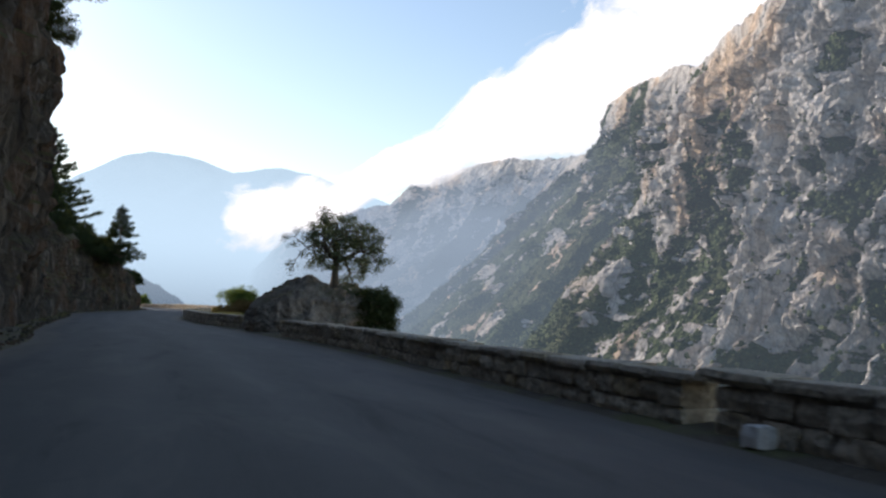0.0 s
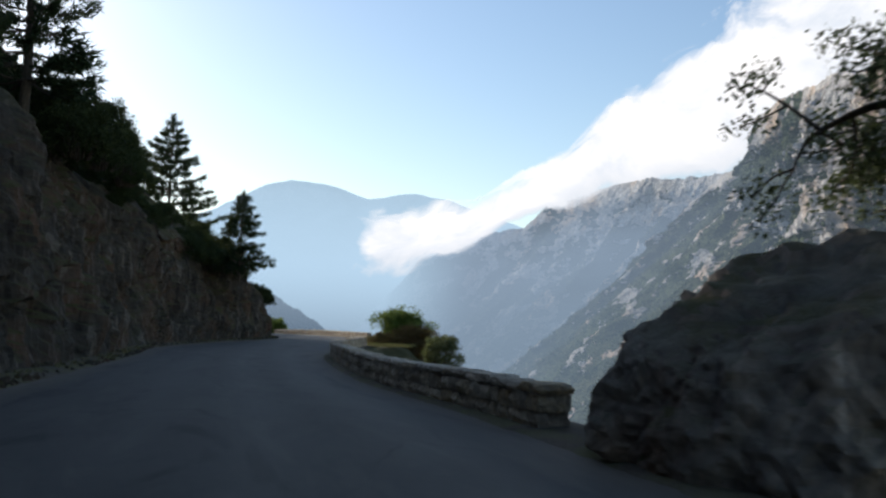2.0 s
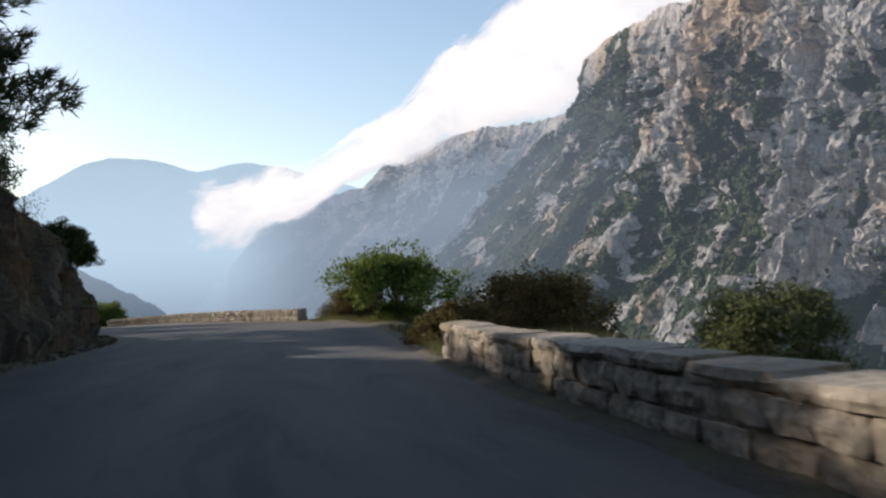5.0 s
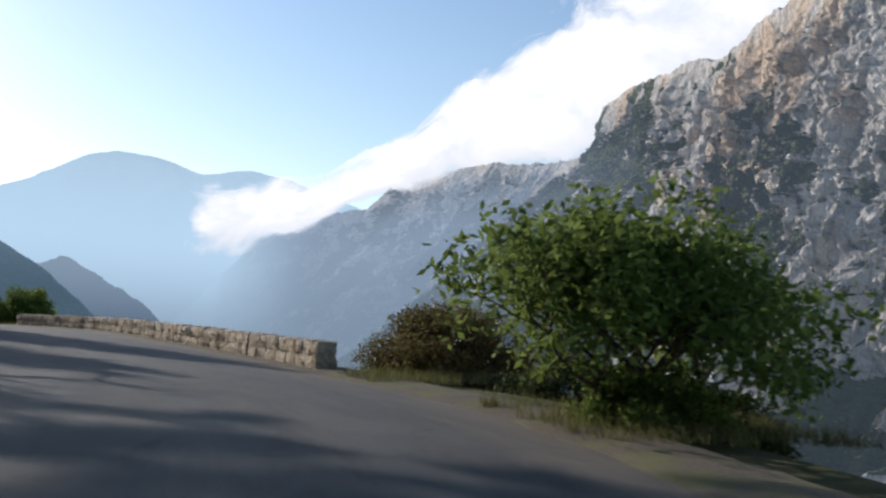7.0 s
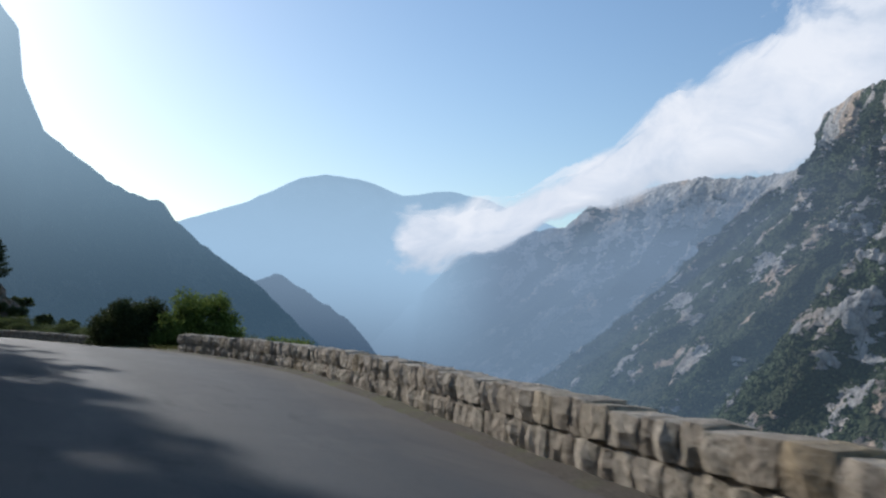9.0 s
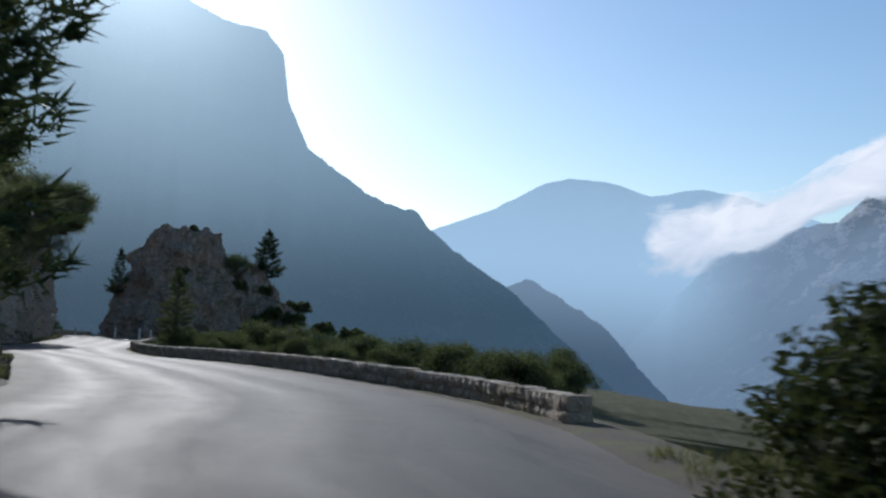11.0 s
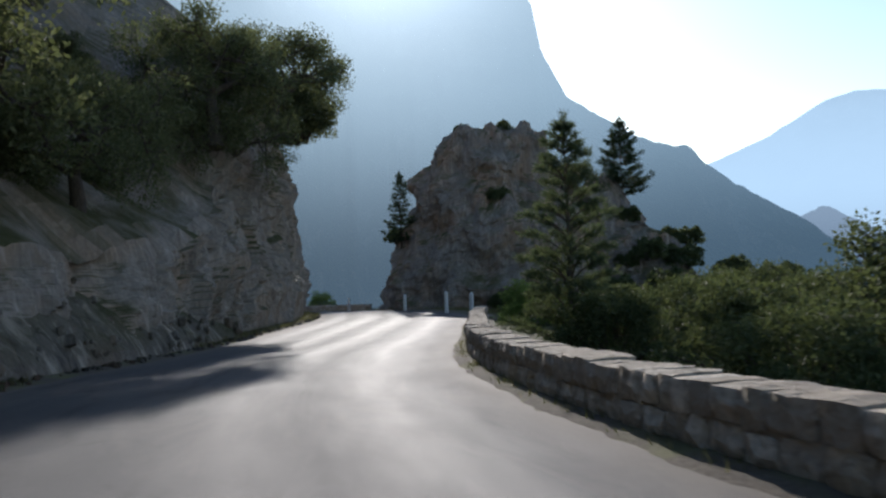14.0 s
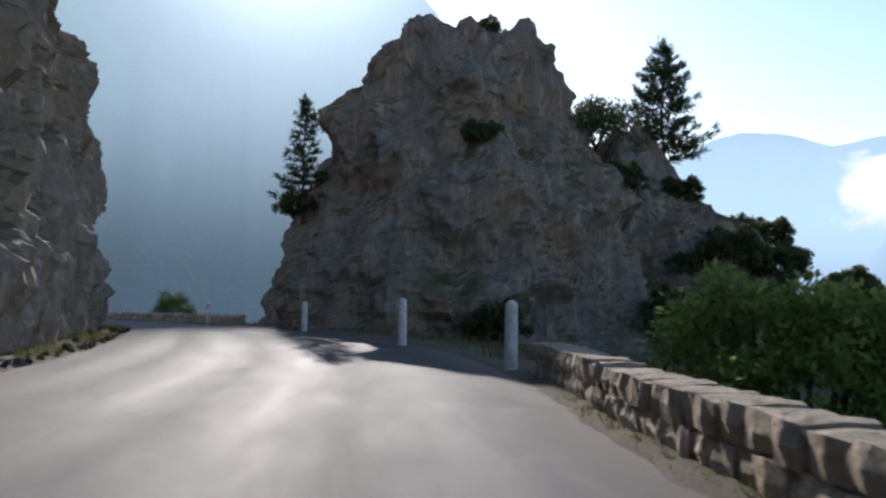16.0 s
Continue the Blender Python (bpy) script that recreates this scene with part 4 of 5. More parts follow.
# ---------------------------------------------------------------- trees and bushes
def tube(verts, faces, pts, radii, sides=6):
    base = len(verts)
    for i, (p, r) in enumerate(zip(pts, radii)):
        d = (pts[min(i + 1, len(pts) - 1)] - pts[max(i - 1, 0)]).normalized()
        u = d.orthogonal().normalized()
        w = d.cross(u)
        for k in range(sides):
            a = 2 * math.pi * k / sides
            verts.append(p + (u * math.cos(a) + w * math.sin(a)) * r)
    for i in range(len(pts) - 1):
        for k in range(sides):
            a, b = base + i * sides + k, base + i * sides + (k + 1) % sides
            faces.append((a, b, b + sides, a + sides))


def grow(rnd, verts, faces, tips, p, d, length, radius, level, levels, spread, lift):
    pts, radii = [p.copy()], [radius]
    steps = 5
    for i in range(steps):
        d = (d + Vector([rnd.uniform(-0.22, 0.22) for _ in range(3)]) + Vector((0, 0, lift))).normalized()
        p = p + d * length / steps
        pts.append(p.copy())
        radii.append(radius * (1 - 0.5 * (i + 1) / steps))
    tube(verts, faces, pts, radii, 7 if level == 0 else 5)
    if level >= levels:
        tips.append(p)
        tips.append(pts[-3])
        return
    n = rnd.randint(3, 4)
    for k in range(n):
        a = 2 * math.pi * (k + rnd.random() * 0.7) / n
        side = d.orthogonal().normalized()
        side.rotate(Matrix.Rotation(a, 3, d))
        nd = (d * (1 - spread) + side * spread).normalized()
        start = pts[-1]
        if k == n - 1 and level > 0:
            start = pts[3]
        grow(rnd, verts, faces, tips, start, nd, length * rnd.uniform(0.6, 0.85), radius * 0.52, level + 1, levels, spread, lift * 0.7)


def ball(rng, n):
    d = rng.normal(0, 1, (n, 3))
    return d / np.linalg.norm(d, axis=1)[:, None] * rng.uniform(0, 1, (n, 1)) ** 0.5


def leaf_mesh(rnd, centres, n_each, radius, size, flat=0.75):
    rng = np.random.default_rng(rnd.randint(0, 10 ** 6))
    c = np.array([tuple(q) for q in centres])
    n = len(c) * n_each
    pos = np.repeat(c, n_each, 0) + ball(rng, n) * radius * 1.9 * np.array([1, 1, flat])
    ax = rng.normal(0, 1, (n, 3))
    ax /= np.linalg.norm(ax, axis=1)[:, None]
    bx = np.cross(ax, rng.normal(0, 1, (n, 3)))
    bx /= np.linalg.norm(bx, axis=1)[:, None]
    ln = size * rng.uniform(0.6, 1.3, (n, 1))
    v = np.stack([pos - ax * ln, pos + bx * ln * 0.45, pos + ax * ln, pos - bx * ln * 0.45], 1).reshape(-1, 3)
    f = np.arange(n * 4).reshape(n, 4)
    return v, f.tolist()


def build_tree(name, at, height, seed, mat, label, category="tree", trunk=0.28, levels=3, spread=0.55, n_each=26, radius=0.16, leaf=0.045,
               lift=0.08, stems=1, group="", thick=0.032):
    rnd = random.Random(seed)
    root = new(name)
    root.location = at
    tagged(root, label, category, group)
    verts, faces, tips = [], [], []
    for k in range(stems):
        a = rnd.uniform(0, 6.28)
        d = Vector((math.cos(a) * 0.24, math.sin(a) * 0.24, 1)) if stems > 1 else Vector((rnd.uniform(-0.1, 0.1), rnd.uniform(-0.1, 0.1), 1))
        grow(rnd, verts, faces, tips, Vector((math.cos(a) * 0.12 * (stems > 1), math.sin(a) * 0.12 * (stems > 1), -0.15)), d.normalized(),
             height * trunk, height * thick, 0, levels, spread, lift)
    top = max(t.z for t in tips)
    k = height / (top + radius)
    verts = [v * k for v in verts]
    tips = [t * k for t in tips]
    mesh_ob("trunk", verts, faces, BARK, root)
    v, f = leaf_mesh(rnd, tips, n_each, radius * height, leaf)
    mesh_ob("crown", v, f, mat, root, smooth=False)
    return root


def build_bush(name, at, size, seed, mat, label, clumps=190, n_each=90, leaf=0.045, category="bush", group=""):
    """A dome of leaf clumps on forked stems, uneven at the outline."""
    rnd = random.Random(seed)
    root = new(name)
    root.location = at
    tagged(root, label, category, group)
    sx, sy, sz = size
    verts, faces, tips = [], [], []
    for k in range(clumps):
        a, e = rnd.uniform(0, 2 * math.pi), rnd.random()
        r = rnd.uniform(0.15, 1.0) ** 0.45 * (0.84 + 0.2 * fbm(math.cos(a) * 1.6 + seed, math.sin(a) * 1.6, e * 2.2, 3) * 1.6)
        flat = math.sqrt(max(0.0, 1 - e ** 1.7))
        p = Vector((math.cos(a) * sx * r * (0.25 + 0.75 * flat), math.sin(a) * sy * r * (0.25 + 0.75 * flat), sz * (0.05 + 0.87 * e * (0.55 + 0.45 * r))))
        tips.append(p)
        if k % 5 == 0:
            foot = Vector((p.x * 0.35, p.y * 0.35, -0.15))
            midp = foot.lerp(p, 0.5) + Vector((rnd.uniform(-0.1, 0.1), rnd.uniform(-0.1, 0.1), 0.1 * sz))
            tube(verts, faces, [foot, midp, p], [0.014 * sz + 0.008, 0.009 * sz + 0.005, 0.003], 4)
    mesh_ob("stem", verts, faces, BARK, root)
    v, f = leaf_mesh(rnd, tips, n_each, 0.085 * (sx + sy + sz) / 3, leaf, 0.8)
    v[:, 2] = np.maximum(v[:, 2], -0.05)
    mesh_ob("foliage", v, f, mat, root, smooth=False)
    return root


def build_pine(name, at, height, seed, label, spread=0.26, bare=0.12, whorl=0.34, group="", tuft=0.16, per=13, droop=0.12, slim=0.11, mat=None):
    """A pine: straight trunk, whorls of limbs with upturned ends, tufts of needles along them."""
    rnd = random.Random(seed)
    rng = np.random.default_rng(seed)
    root = new(name)
    root.location = at
    tagged(root, label, "pine tree", group)
    verts, faces = [], []
    pts = [Vector((0.02 * height * fbm(i * 0.3, seed, 0, 2), 0.02 * height * fbm(i * 0.3, seed, 5, 2), height * i / 10 - 0.1)) for i in range(11)]
    tube(verts, faces, pts, [height * 0.016 * (1 - 0.93 * i / 10) for i in range(11)], 7)
    tufts = []
    h = height * bare
    while h < height * 0.97:
        v = h / height
        reach = height * spread * ((1 - v) ** 0.8) * rnd.uniform(0.75, 1.15) + 0.12
        n = rnd.randint(5, 7)
        for k in range(n):
            a = 2 * math.pi * (k + rnd.random() * 0.8) / n
            ln = reach * rnd.uniform(0.6, 1.15)
            dirn = Vector((math.cos(a), math.sin(a), 0))
            i = min(int(v * 10), 9)
            p0 = pts[i].lerp(pts[i + 1], v * 10 - i)
            limb = [p0 + dirn * ln * t + Vector((0, 0, ln * (-droop * math.sin(t * 2.4) + 0.22 * t * t))) for t in (0, 0.35, 0.7, 1.0)]
            tube(verts, faces, limb, [height * 0.0042 * (1 - v * 0.6) + 0.006, height * 0.003 + 0.004, 0.006, 0.003], 4)
            cnt = max(2, int(ln / (tuft * 0.75)))
            for j in range(cnt):
                t = 0.3 + 0.7 * (j + rnd.random()) / cnt
                seg = min(int(t * 3), 2)
                q = limb[seg].lerp(limb[seg + 1], min(1.0, t * 3 - seg))
                side = Vector((-dirn.y, dirn.x, 0)) * rnd.uniform(-0.3, 0.3) * ln * (0.4 + 0.6 * (1 - t))
                tufts.append((q + side + Vector((0, 0, 0.04)), (dirn + Vector((0, 0, 0.5)) + side.normalized() * 0.4).normalized()))
        h += whorl * rnd.uniform(0.75, 1.2) * (0.6 + 0.5 * (1 - v))
    for k in range(6):
        tufts.append((Vector((0, 0, height - 0.1 * k)), Vector((0, 0, 1))))
    mesh_ob("trunk", verts, faces, BARK, root)
    c = np.repeat(np.array([tuple(t[0]) for t in tufts]), per, 0)
    d = np.repeat(np.array([tuple(t[1]) for t in tufts]), per, 0)
    n = len(c)
    d = d + rng.normal(0, 0.55, (n, 3))
    d /= np.linalg.norm(d, axis=1)[:, None]
    w = np.cross(d, rng.normal(0, 1, (n, 3)))
    w /= np.linalg.norm(w, axis=1)[:, None]
    ln = tuft * rng.uniform(0.7, 1.35, (n, 1))
    c = c + rng.normal(0, tuft * 0.3, (n, 3))
    v = np.stack([c - w * ln * slim, c + w * ln * slim, c + d * ln], 1).reshape(-1, 3)
    mesh_ob("needles", v, np.arange(n * 3).reshape(n, 3).tolist(), mat or NEEDLE, root, smooth=False)
    return root


# the first bends
build_tree("small_oak", (-7.15, 34.8, 1.75), 3.0, 57, LEAF_GREY, "small gnarled oak growing from the boulder", levels=4, trunk=0.2, spread=0.72, n_each=40,
           radius=0.042, leaf=0.042, lift=0.0, thick=0.028)
build_bush("bush", (-5.4, 34.6, 0.1), (1.2, 1.3, 1.9), 12, LEAF_DARK, "dark dense shrub against the boulder")
build_bush("bush", (-27.0, 80.4, -0.7), (2.2, 2.3, 2.3), 14, LEAF_BROWN, "rust-brown dry shrub behind the parapet", 300, 110)
build_bush("bush", (-28.3, 78.6, -0.25), (1.4, 1.9, 1.1), 48, LEAF_BROWN, "low rust-brown scrub at the end of the parapet", 200, 90)
build_bush("bush", (-23.4, 74.6, -1.2), (1.5, 1.6, 2.3), 15, LEAF_OAK, "grey-green shrub behind the parapet")
build_tree("bushy_tree", (-31.9, 92.7, -0.5), 3.45, 16, LEAF_GREEN, "many-stemmed leafy green tree on the verge", trunk=0.26, stems=7, levels=3, spread=0.5,
           n_each=26, radius=0.065, leaf=0.075, thick=0.012)
build_bush("bush", (-31.8, 92.5, -0.4), (1.2, 1.1, 1.3), 13, LEAF_GREEN, "green suckers and leaves round the stems of the verge tree")
build_bush("bush", (-34.9, 100.2, -0.4), (2.1, 1.9, 2.05), 17, LEAF_BROWN, "dark brown-green shrub beside the parapet end", 300, 110)
build_bush("bush", (-32.6, 97.4, -0.6), (1.6, 1.5, 1.3), 46, LEAF_DARK, "low dark undergrowth between the verge shrubs")
build_bush("bush", (-30.9, 94.8, -0.7), (1.5, 1.6, 1.2), 47, LEAF_DARK, "dark undergrowth at the foot of the verge tree")
build_bush("bush", (-65.7, 131.5, -0.5), (2.1, 1.7, 2.2), 18, LEAF_DARK, "rounded dark evergreen shrub past the parapet", 330, 120, 0.05)
build_bush("bush", (-62.4, 131.2, -0.7), (2.0, 1.7, 2.9), 19, LEAF_GREEN, "bright green leafy shrub behind the parapet end", 260, 90, 0.065)
build_bush("bush", (-59.0, 132.0, -1.0), (1.6, 1.3, 1.5), 20, LEAF_GREEN, "low green shrub below the parapet")
build_pine("pine", (-60.7, 103.0, 9.0), 12.8, 21, "tall dark pine on the rocky hillside", 0.44, bare=0.06, tuft=0.36, per=24, whorl=0.85, droop=0.04)
build_pine("pine", (-36.4, 74.5, 3.5), 5.6, 22, "dense dark pine on top of the road cut", 0.36, bare=0.06, tuft=0.2, per=26, whorl=0.34, slim=0.08, droop=-0.3)
build_pine("pine", (-31.0, 50.0, 7.6), 12.0, 23, "tall dark pine rising over the road cut", 0.27, tuft=0.3, per=26, whorl=0.6)
build_bush("bush", (-41.2, 86.6, 2.6), (1.1, 1.3, 1.5), 24, LEAF_DARK, "dark shrub hanging on the rock nose")
# scrub along the top of the road cut
SCRUB = build_bush("bush", (-29.5, 51.0, 6.6), (1.7, 1.7, 1.9), 25, LEAF_DARK, "dark scrub rooted along the top of the cut", group="scrub on the cut")
rnd_scrub = random.Random(77)
for s_at in np.arange(5.2, 13.3, 0.2):
    (qx, qy, qz), _ = at_edge(LS, s_at)
    o_at = outward(LS, int(s_at * EACH), -1)
    w_at = rnd_scrub.uniform(0.4, 5.5)
    w_at += lerp_list(LEAN, s_at) * lerp_list(CUT, s_at)
    z_at = lerp_list(CUT, s_at) + max(0.0, w_at - 0.45 - lerp_list(LEAN, s_at) * lerp_list(CUT, s_at)) * lerp_list(ABOVE, s_at) - 0.25
    k_at = rnd_scrub.uniform(0.7, 1.45) if s_at < 8.6 else rnd_scrub.uniform(0.35, 0.75)
    copy_thing(SCRUB, Matrix.Translation((qx + o_at[0] * w_at, qy + o_at[1] * w_at, z_at)) @ Matrix.Rotation(rnd_scrub.uniform(0, 6.28), 4, 'Z')
               @ Matrix.Diagonal((k_at, k_at, k_at * rnd_scrub.uniform(0.8, 1.2), 1)))
for x, y, z, k in ((-34.3, 60.0, 7.2, 0.9), (-36.0, 61.5, 8.4, 1.15), (-33.4, 57.0, 7.4, 0.9), (-37.5, 64.5, 8.2, 1.05), (-31.6, 54.6, 7.6, 1.1), (-38.2, 72.4, 4.6, 1.0), (-38.6, 75.6, 4.6, 1.15), (-39.2, 78.0, 4.4, 1.0), (-40.6, 80.4, 4.2, 1.0)):
    copy_thing(SCRUB, Matrix.Translation((x, y, z)) @ Matrix.Rotation(x * 2.3, 4, 'Z') @ Matrix.Diagonal((k, k, k, 1)))
# trees on the inner bank of the second bend, which shade the asphalt
BANK = build_tree("bank_tree", (-58.6, 107.6, 0.8), 6.6, 26, LEAF_DARK, "shady broadleaf tree on the inner bank", group="bank trees", levels=3, trunk=0.24,
                  n_each=64, radius=0.1, leaf=0.06)
for x, y, z, k in ((-63.0, 112.2, 0.6, 0.9), (-67.4, 115.8, 0.6, 1.05), (-53.8, 101.2, 1.6, 0.95), (-72.0, 119.8, 0.5, 0.8), (-65.6, 112.4, 1.2, 1.15)):
    copy_thing(BANK, Matrix.Translation((x, y, z)) @ Matrix.Rotation(x, 4, 'Z') @ Matrix.Diagonal((k, k, k, 1)))

TALL_PINE = build_pine("pine", (-69.4, 121.2, 0.0), 15.0, 27, "tall pine on the inner bank of the bend", 0.27, tuft=0.36, per=15, whorl=0.7, group="pines on the inner bank")
for x, y, z, k in ((-72.8, 124.6, -0.1, 1.03), (-76.6, 128.0, -0.4, 1.0), (-63.2, 113.0, 0.4, 0.75), (-73.4, 119.2, 0.5, 1.05), (-79.8, 130.6, -0.6, 0.85)):
    copy_thing(TALL_PINE, Matrix.Translation((x, y, z)) @ Matrix.Rotation(x * 1.7, 4, 'Z') @ Matrix.Diagonal((k, k, k, 1)))

# the descent
build_pine("pine", (-110.8, 161.6, -3.6), 6.4, 31, "sunlit young pine behind the parapet", 0.27, tuft=0.15, per=30, slim=0.075, whorl=0.42, droop=-0.34, mat=NEEDLE_LIT)
build_pine("pine", (-136.5, 194.4, crag_top(-136.5, 194.4, 1.0) - 0.6), 5.7, 32, "lone pine on the shoulder of the pinnacle", 0.42, tuft=0.24, per=16)
build_tree("scrub_oak", (-137.4, 190.6, crag_top(-137.4, 190.6, 2.6) - 0.3), 3.2, 33, LEAF_GREY, "small grey-green oak on the pinnacle shoulder", n_each=50, radius=0.1, leaf=0.08)
build_pine("pine", (-145.3, 181.9, 1.2), 5.0, 34, "small pine clinging to the pinnacle edge", 0.26, tuft=0.2)
build_bush("bush", (-120.7, 170.4, -3.2), (2.2, 2.0, 2.3), 35, LEAF_SUNLIT, "green shrub painted sunlit, spilling behind the parapet", 210, 90, 0.06)
build_bush("bush", (-164.1, 186.7, -4.6), (1.8, 1.6, 3.0), 36, LEAF_SUNLIT, "green shrub painted sunlit at the far bend")
build_bush("bush", (-136.0, 168.8, 6.3), (2.9, 2.5, 3.9), 37, LEAF_OAK, "dark overhanging oak scrub on the cliff top", 320, 100, 0.07)
# wooded bank beside the descent
HILL_OAK = build_tree("hillside_oak", (-109.7, 142.4, 1.8), 8.0, 38, LEAF_OAK, "tall dark oak on the wooded bank", group="oaks on the bank", levels=4, trunk=0.2,
                      spread=0.62, n_each=80, radius=0.062, leaf=0.1)
for x, y, z, k in ((-115.2, 147.8, 1.2, 0.8), (-120.0, 150.0, 1.5, 0.6), (-123.5, 156.0, 1.2, 0.34), (-102.9, 138.3, 2.0, 1.0), (-111.0, 142.0, 3.0, 1.2),
                   (-127.5, 160.5, 2.2, 0.5), (-121.0, 149.5, 5.0, 1.2), (-134.5, 165.0, 6.6, 0.55), (-130.5, 161.3, 4.6, 0.55), (-96.8, 135.4, 1.8, 0.9), (-116.0, 145.0, 5.0, 1.3), (-114.6, 149.4, 0.2, 0.75), (-118.6, 153.4, 0.6, 0.5), (-131.6, 165.2, 5.6, 0.62), (-125.6, 160.0, 4.2, 0.6)):
    copy_thing(HILL_OAK, Matrix.Translation((x, y, z)) @ Matrix.Rotation(x * 1.3, 4, 'Z') @ Matrix.Diagonal((k, k, k, 1)))
build_pine("pine", (-111.2, 147.7, 1.0), 11.0, 39, "tall shaggy pine on the wooded bank", 0.42, bare=0.3, tuft=0.26, per=26, whorl=0.6, slim=0.06)
BANK_BUSH = build_bush("bush", (-112.0, 148.6, -1.4), (1.6, 1.5, 1.9), 44, LEAF_OAK, "green shrub at the foot of the wooded bank", group="shrubs on the bank")
rnd_bank = random.Random(9)
for k_b in range(60):
    s_b, w_b = rnd_bank.uniform(23.0, 28.4), rnd_bank.uniform(3.2, 9.0)
    o_b = outward(LS, int(s_b * EACH), -1)
    (bx, by, bz), _ = at_edge(LS, s_b)
    f_b = rnd_bank.uniform(0.5, 1.1)
    z_b = bz + lerp_list(CUT, s_b) + max(0.0, w_b - 0.5) * lerp_list(ABOVE, s_b) - 0.8
    copy_thing(BANK_BUSH, Matrix.Translation((bx + o_b[0] * w_b, by + o_b[1] * w_b, z_b)) @ Matrix.Rotation(rnd_bank.uniform(0, 6.28), 4, 'Z') @ Matrix.Diagonal((f_b, f_b, f_b, 1)))
# wood below the parapet
WOOD = build_tree("woodland_tree", (-116.0, 227.0, -8.6), 6.4, 40, LEAF_WOOD, "dark woodland tree below the parapet", group="wood below the road", levels=4, trunk=0.18,
                  spread=0.62, n_each=34, radius=0.085, leaf=0.12)
rnd_wood = random.Random(5)
for k_w in range(330):
    s_w = rnd_wood.uniform(23.2, 29.5)
    i_w = int(s_w * EACH)
    w_w = 7.0 + 75.0 * rnd_wood.random() ** 1.3
    o_w = outward(RS, i_w, 1)
    q_w = RS[i_w] + o_w * w_w
    if (q_w[0] + 139) ** 2 + (q_w[1] - 189) ** 2 < 170:
        continue
    if math.atan2(q_w[0] + 76.8, q_w[1] - 137.0) > radians(-21):
        continue
    z_w = RS[i_w][2] - gorge_drop(i_w / EACH, w_w) - 0.3
    f_w = rnd_wood.choice((0.4, 0.48, 0.55, 0.62, 0.74)) * rnd_wood.uniform(0.9, 1.1) * min(1.0, 0.5 + w_w / 80.0)
    copy_thing(WOOD, Matrix.Translation((q_w[0], q_w[1], z_w)) @ Matrix.Rotation(rnd_wood.uniform(0, 6.28), 4, 'Z') @ Matrix.Diagonal((f_w, f_w, f_w, 1)))
# undergrowth right behind the parapet
UNDER = build_bush("bush", (-111.9, 164.6, -2.9), (1.8, 1.8, 1.9), 41, LEAF_WOOD, "dark green undergrowth behind the parapet", group="undergrowth")
for s_u, w_u, k_u in ((25.6, 3.5, 0.8), (26.1, 5.0, 1.1), (26.5, 3.0, 0.9), (26.8, 5.5, 1.25), (27.2, 4.2, 0.9), (25.3, 6.0, 0.9), (26.4, 7.5, 1.3), (27.0, 8.5, 1.2), (25.8, 8.0, 1.0),
                      (24.6, 4.5, 0.7), (24.2, 7.0, 0.8), (23.7, 5.0, 0.65), (23.2, 8.0, 0.8), (24.9, 8.5, 0.9), (22.8, 5.5, 0.6), (23.5, 11.0, 0.9)):
    o_u = outward(RS, int(s_u * EACH), 1)
    (ux, uy, uz), _ = at_edge(RS, s_u)
    copy_thing(UNDER, Matrix.Translation((ux + o_u[0] * w_u, uy + o_u[1] * w_u, uz - gorge_drop(s_u, w_u) - 0.2)) @ Matrix.Rotation(s_u * 5, 4, 'Z')
               @ Matrix.Diagonal((k_u, k_u, k_u, 1)))


# scrub on the crags
CRAG_BUSH = build_bush("bush", (-132.6, 196.5, 0.6), (1.3, 1.2, 1.3), 45, LEAF_WOOD, "dark scrub rooted on the rock shoulder", 120, 70, 0.06, group="scrub on the crags")
for x, y, z, k in ((-134.5, 192.5, 1.8, 0.9), (-131.0, 193.5, -0.6, 1.2), (-129.2, 196.2, -1.6, 1.3), (-133.0, 190.2, -0.5, 0.8), (-128.0, 199.5, -2.2, 1.4), (-146.5, 182.6, -0.4, 0.9),
                   (-137.0, 183.4, -0.8, 0.7), (-131.5, 187.5, -2.4, 1.3), (-128.0, 190.5, -2.9, 1.4), (-134.8, 181.8, -2.6, 1.0), (-125.5, 195.0, -3.6, 1.5), (-124.5, 188.0, -3.6, 1.2),
                   (-139.0, 195.0, 0.0, 0.9), (-133.4, 195.2, 0.0, 1.0), (-131.6, 191.0, 0.0, 1.1), (-135.4, 189.4, 0.0, 0.9), (-130.0, 190.2, -2.0, 1.2), (-141.0, 184.0, 0.0, 0.5), (-139.2, 186.0, 0.0, 0.6)):
    copy_thing(CRAG_BUSH, Matrix.Translation((x, y, crag_top(x, y, z) - 0.25)) @ Matrix.Rotation(x * 2.1, 4, 'Z') @ Matrix.Diagonal((k, k, k, 1)))


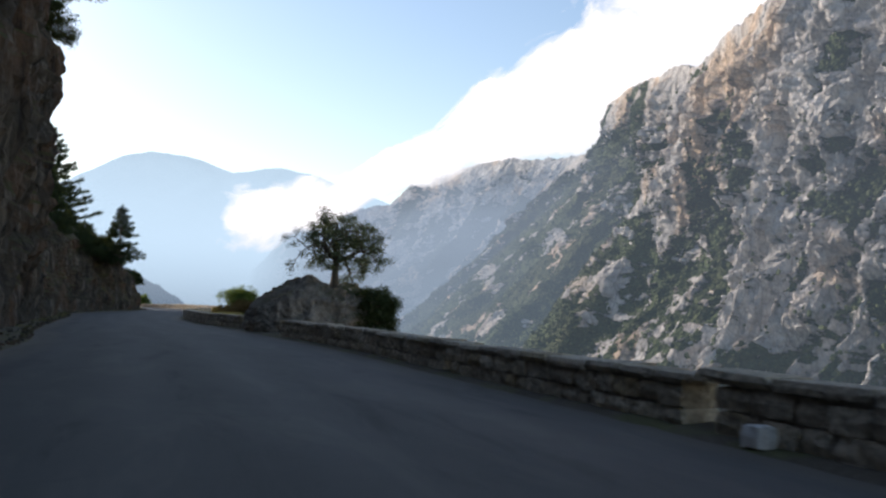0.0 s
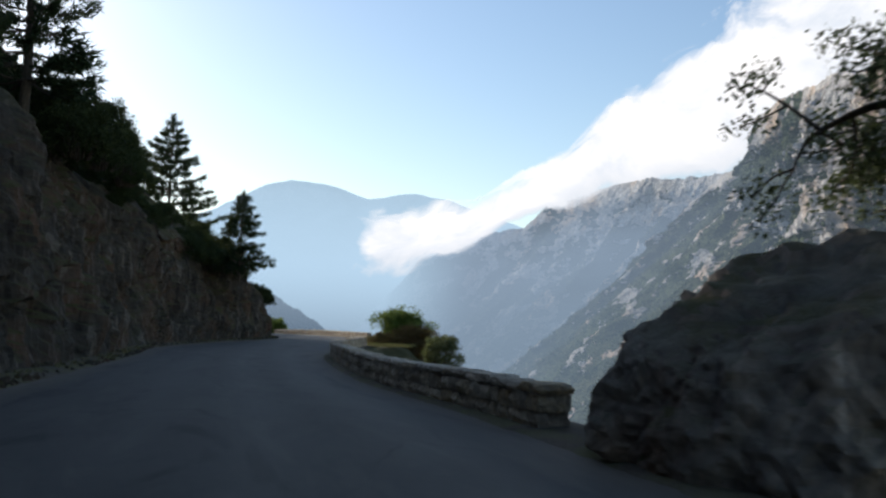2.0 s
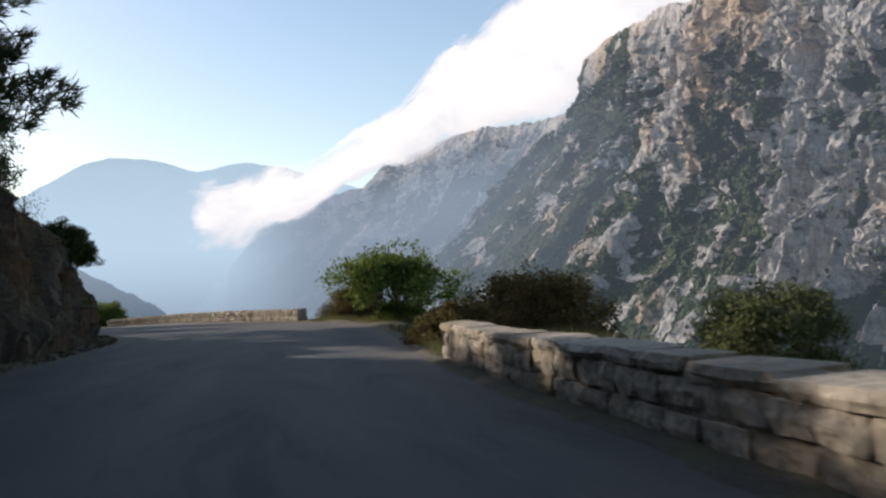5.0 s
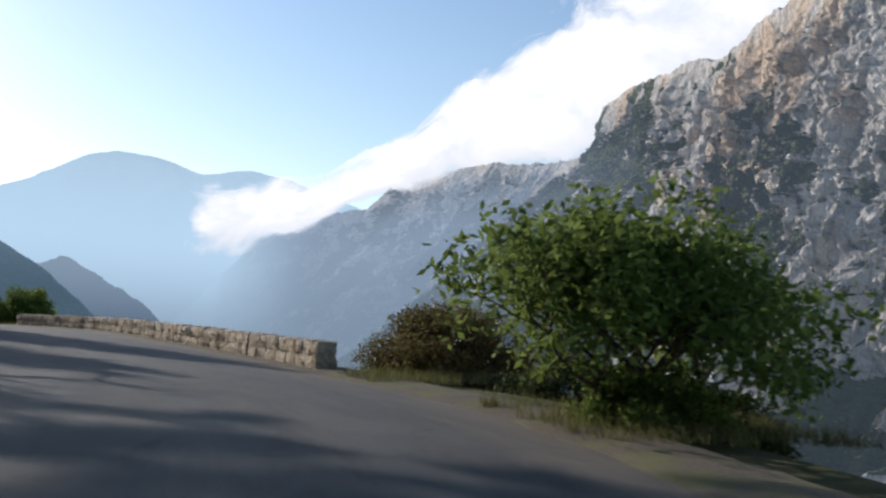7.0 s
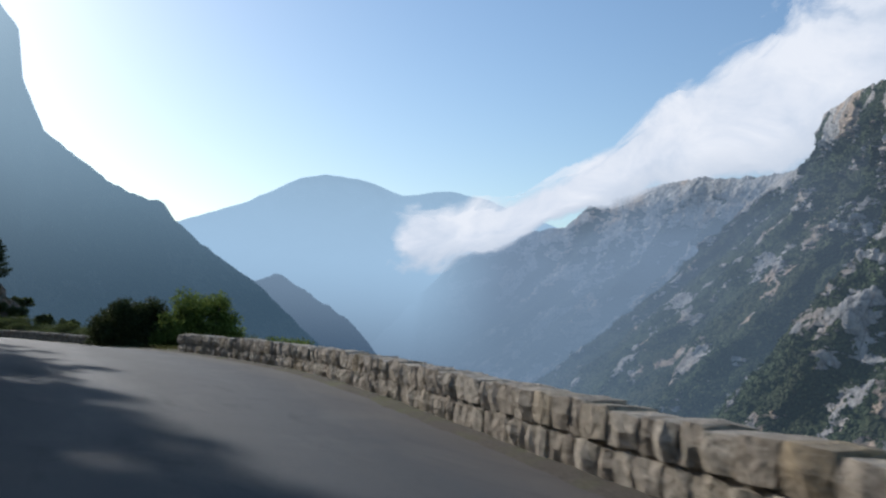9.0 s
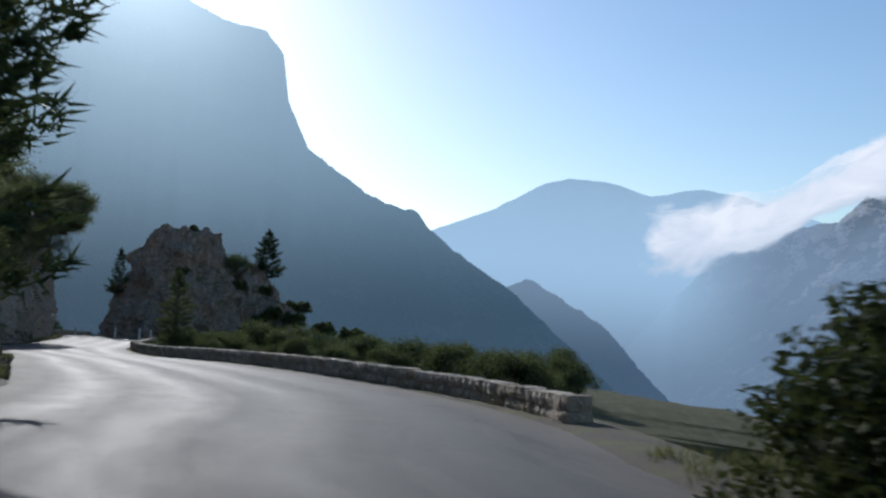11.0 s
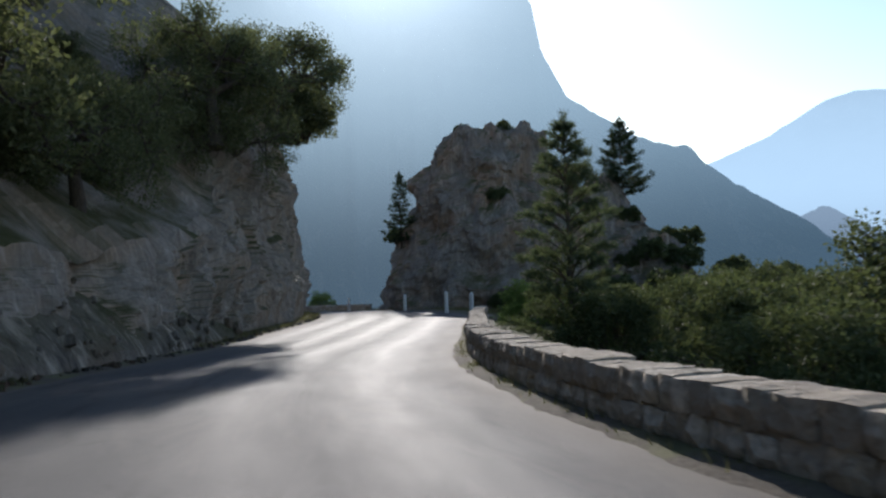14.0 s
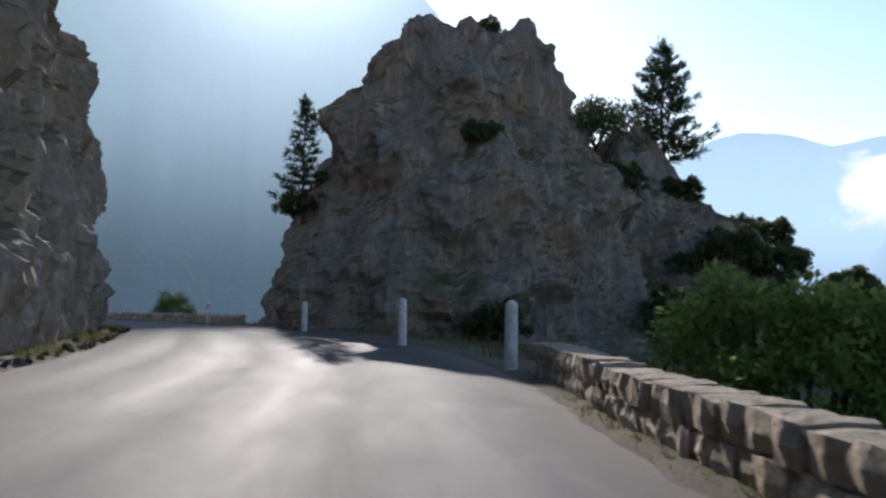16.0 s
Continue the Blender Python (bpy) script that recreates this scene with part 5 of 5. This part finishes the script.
# ---------------------------------------------------------------- dry grass along the edges
def build_grass(line, side, stretches, seed, label):
    rng = np.random.default_rng(seed)
    verts, faces = [], []
    for s0, s1, count, w0, w1, tall in stretches:
        for _ in range(count):
            s = rng.uniform(s0, s1)
            if fbm(s * 2.3, side, 0.5, 4) < -0.12:
                continue
            p, _d = at_edge(line, s)
            o = outward(line, min(int(s * EACH), NS - 1), side)
            c = p + o * rng.uniform(w0, w1)
            for _k in range(7):
                a, h = rng.uniform(0, 6.28), tall * rng.uniform(0.5, 1.3)
                q = c + np.array([rng.normal(0, 0.06), rng.normal(0, 0.06), 0.02])
                w = np.array([math.cos(a), math.sin(a), 0]) * 0.007
                tip = q + np.array([rng.normal(0, 0.4) * h, rng.normal(0, 0.4) * h, h])
                b = len(verts)
                verts += [q - w, q + w, tip]
                faces.append((b, b + 1, b + 2))
    ob = mesh_ob("dry_grass", verts, faces, GRASS, smooth=False)
    tagged(ob, label, "grass", kind="stuff")


build_grass(LS, -1, [(22.0, 31.5, 2600, -0.1, 0.7, 0.16), (5.0, 14.0, 900, 0.0, 0.6, 0.12)], 1, "dry straw-coloured grass along the foot of the bank")
build_grass(RS, 1, [(11.0, 14.0, 4200, -0.05, 3.0, 0.2), (19.0, 21.0, 500, -0.1, 1.5, 0.18), (29.0, 32.0, 700, 0.1, 1.6, 0.18), (21.0, 29.0, 700, -0.12, 0.04, 0.08)], 2,
            "dry grass tufts on the gorge verge")


# ---------------------------------------------------------------- fallen stones at the foot of the cut
def build_rubble(line, side, s0, s1, count, seed, label):
    rng = random.Random(seed)
    verts, faces = [], []
    for _ in range(count):
        s = rng.uniform(s0, s1)
        p, _d = at_edge(line, s)
        o = outward(line, min(int(s * EACH), NS - 1), side)
        c = Vector(p + o * (rng.random() ** 2 * 0.9 - 0.15)) + Vector((0, 0, 0.04))
        r = rng.uniform(0.02, 0.09) * (1.6 if rng.random() < 0.12 else 1.0)
        me = rng.choice(STONES)
        m = Matrix.Translation(c) @ Euler((rng.uniform(0, 3), rng.uniform(0, 3), rng.uniform(0, 3))).to_matrix().to_4x4() @ Matrix.Diagonal((r * 1.6, r * 1.2, r, 1))
        b = len(verts)
        verts += [m @ v.co for v in me.vertices]
        faces += [tuple(b + i for i in f.vertices) for f in me.polygons]
    ob = mesh_ob("rubble", verts, faces, ROCK, smooth=False)
    tagged(ob, label, "rubble", kind="stuff")


build_rubble(LS, -1, 1.0, 14.0, 900, 4, "small fallen stones at the foot of the road cut")
build_rubble(LS, -1, 22.0, 31.0, 900, 5, "small fallen stones along the wooded bank")


def build_scree(s0, s1, tall, reach, count, seed):
    """A pale stony slope leaning on the foot of the bank, strewn with loose stones."""
    n, m = 150, 22
    verts = []
    for i in range(n):
        s = s0 + (s1 - s0) * i / (n - 1)
        fade = math.sin(math.pi * i / (n - 1)) ** 0.35
        p, _d = at_edge(LS, s)
        o = outward(LS, int(s * EACH), -1)
        for k in range(m):
            v = k / (m - 1)
            q = p + o * (0.15 + reach * v)
            verts.append((q[0], q[1], q[2] - 0.12 + tall * fade * v ** 0.7 + 0.16 * fbm(q[0] * 1.3, q[1] * 1.3, v * 3.0, 5) * (0.3 + v)))
    ob = mesh_ob("scree", verts, grid_faces(n, m, True), SCREE, smooth=False)
    tagged(ob, "pale stony slope at the foot of the wooded bank", "scree", kind="structure")
    rng = random.Random(seed)
    sv, sf = [], []
    for _ in range(count):
        c = Vector(verts[rng.randrange(n) * m + min(int(rng.random() ** 1.5 * m), m - 1)]) + Vector((rng.uniform(-0.2, 0.2), rng.uniform(-0.2, 0.2), 0.03))
        r = rng.uniform(0.04, 0.14) * (2.0 if rng.random() < 0.1 else 1.0)
        me = rng.choice(STONES)
        t = Matrix.Translation(c) @ Euler((rng.uniform(0, 3), rng.uniform(0, 3), rng.uniform(0, 3))).to_matrix().to_4x4() @ Matrix.Diagonal((r * 1.6, r * 1.2, r, 1))
        base = len(sv)
        sv += [t @ v.co for v in me.vertices]
        sf += [tuple(base + j for j in f.vertices) for f in me.polygons]
    ob = mesh_ob("loose_stones", sv, sf, SCREE, smooth=False)
    tagged(ob, "loose pale stones strewn over the scree slope", "rubble", kind="stuff")


build_scree(22.8, 27.8, 3.5, 3.2, 700, 6)


# ---------------------------------------------------------------- white edge posts
def build_post(at):
    root = new("edge_post")
    root.location = at
    tagged(root, "weathered white round-topped concrete edge post", "road post", "white edge posts")
    bm = bmesh.new()
    bmesh.ops.create_cone(bm, cap_ends=True, segments=14, radius1=0.1, radius2=0.092, depth=1.0, matrix=Matrix.Translation((0, 0, 0.4)))
    bmesh.ops.create_uvsphere(bm, u_segments=14, v_segments=8, radius=0.092, matrix=Matrix.Translation((0, 0, 0.9)))
    me = bpy.data.meshes.new("shaft")
    bm.to_mesh(me)
    bm.free()
    me.materials.append(PAINT)
    ob = new("shaft", me)
    ob.parent = root
    return root


post = build_post((-125.2, 170.9, -2.45))
for x, y, z in ((-131.4, 174.5, -2.55), (-140.3, 178.4, -2.85), (-151.7, 181.6, -3.2)):
    copy_thing(post, pose(x, y, z))

block_mesh = stone_mesh(900, 0.02)
block_mesh.name = "stone_block"
block_mesh.materials[0] = PAINT
stone_block = new("stone_block", block_mesh)
stone_block.matrix_world = Matrix.LocRotScale(Vector((2.78, 10.74, 0.12)), Euler((0.05, 0.03, 2.0)), Vector((0.25, 0.2, 0.2)))
tagged(stone_block, "loose pale squared stone block at the foot of the parapet", "stone")
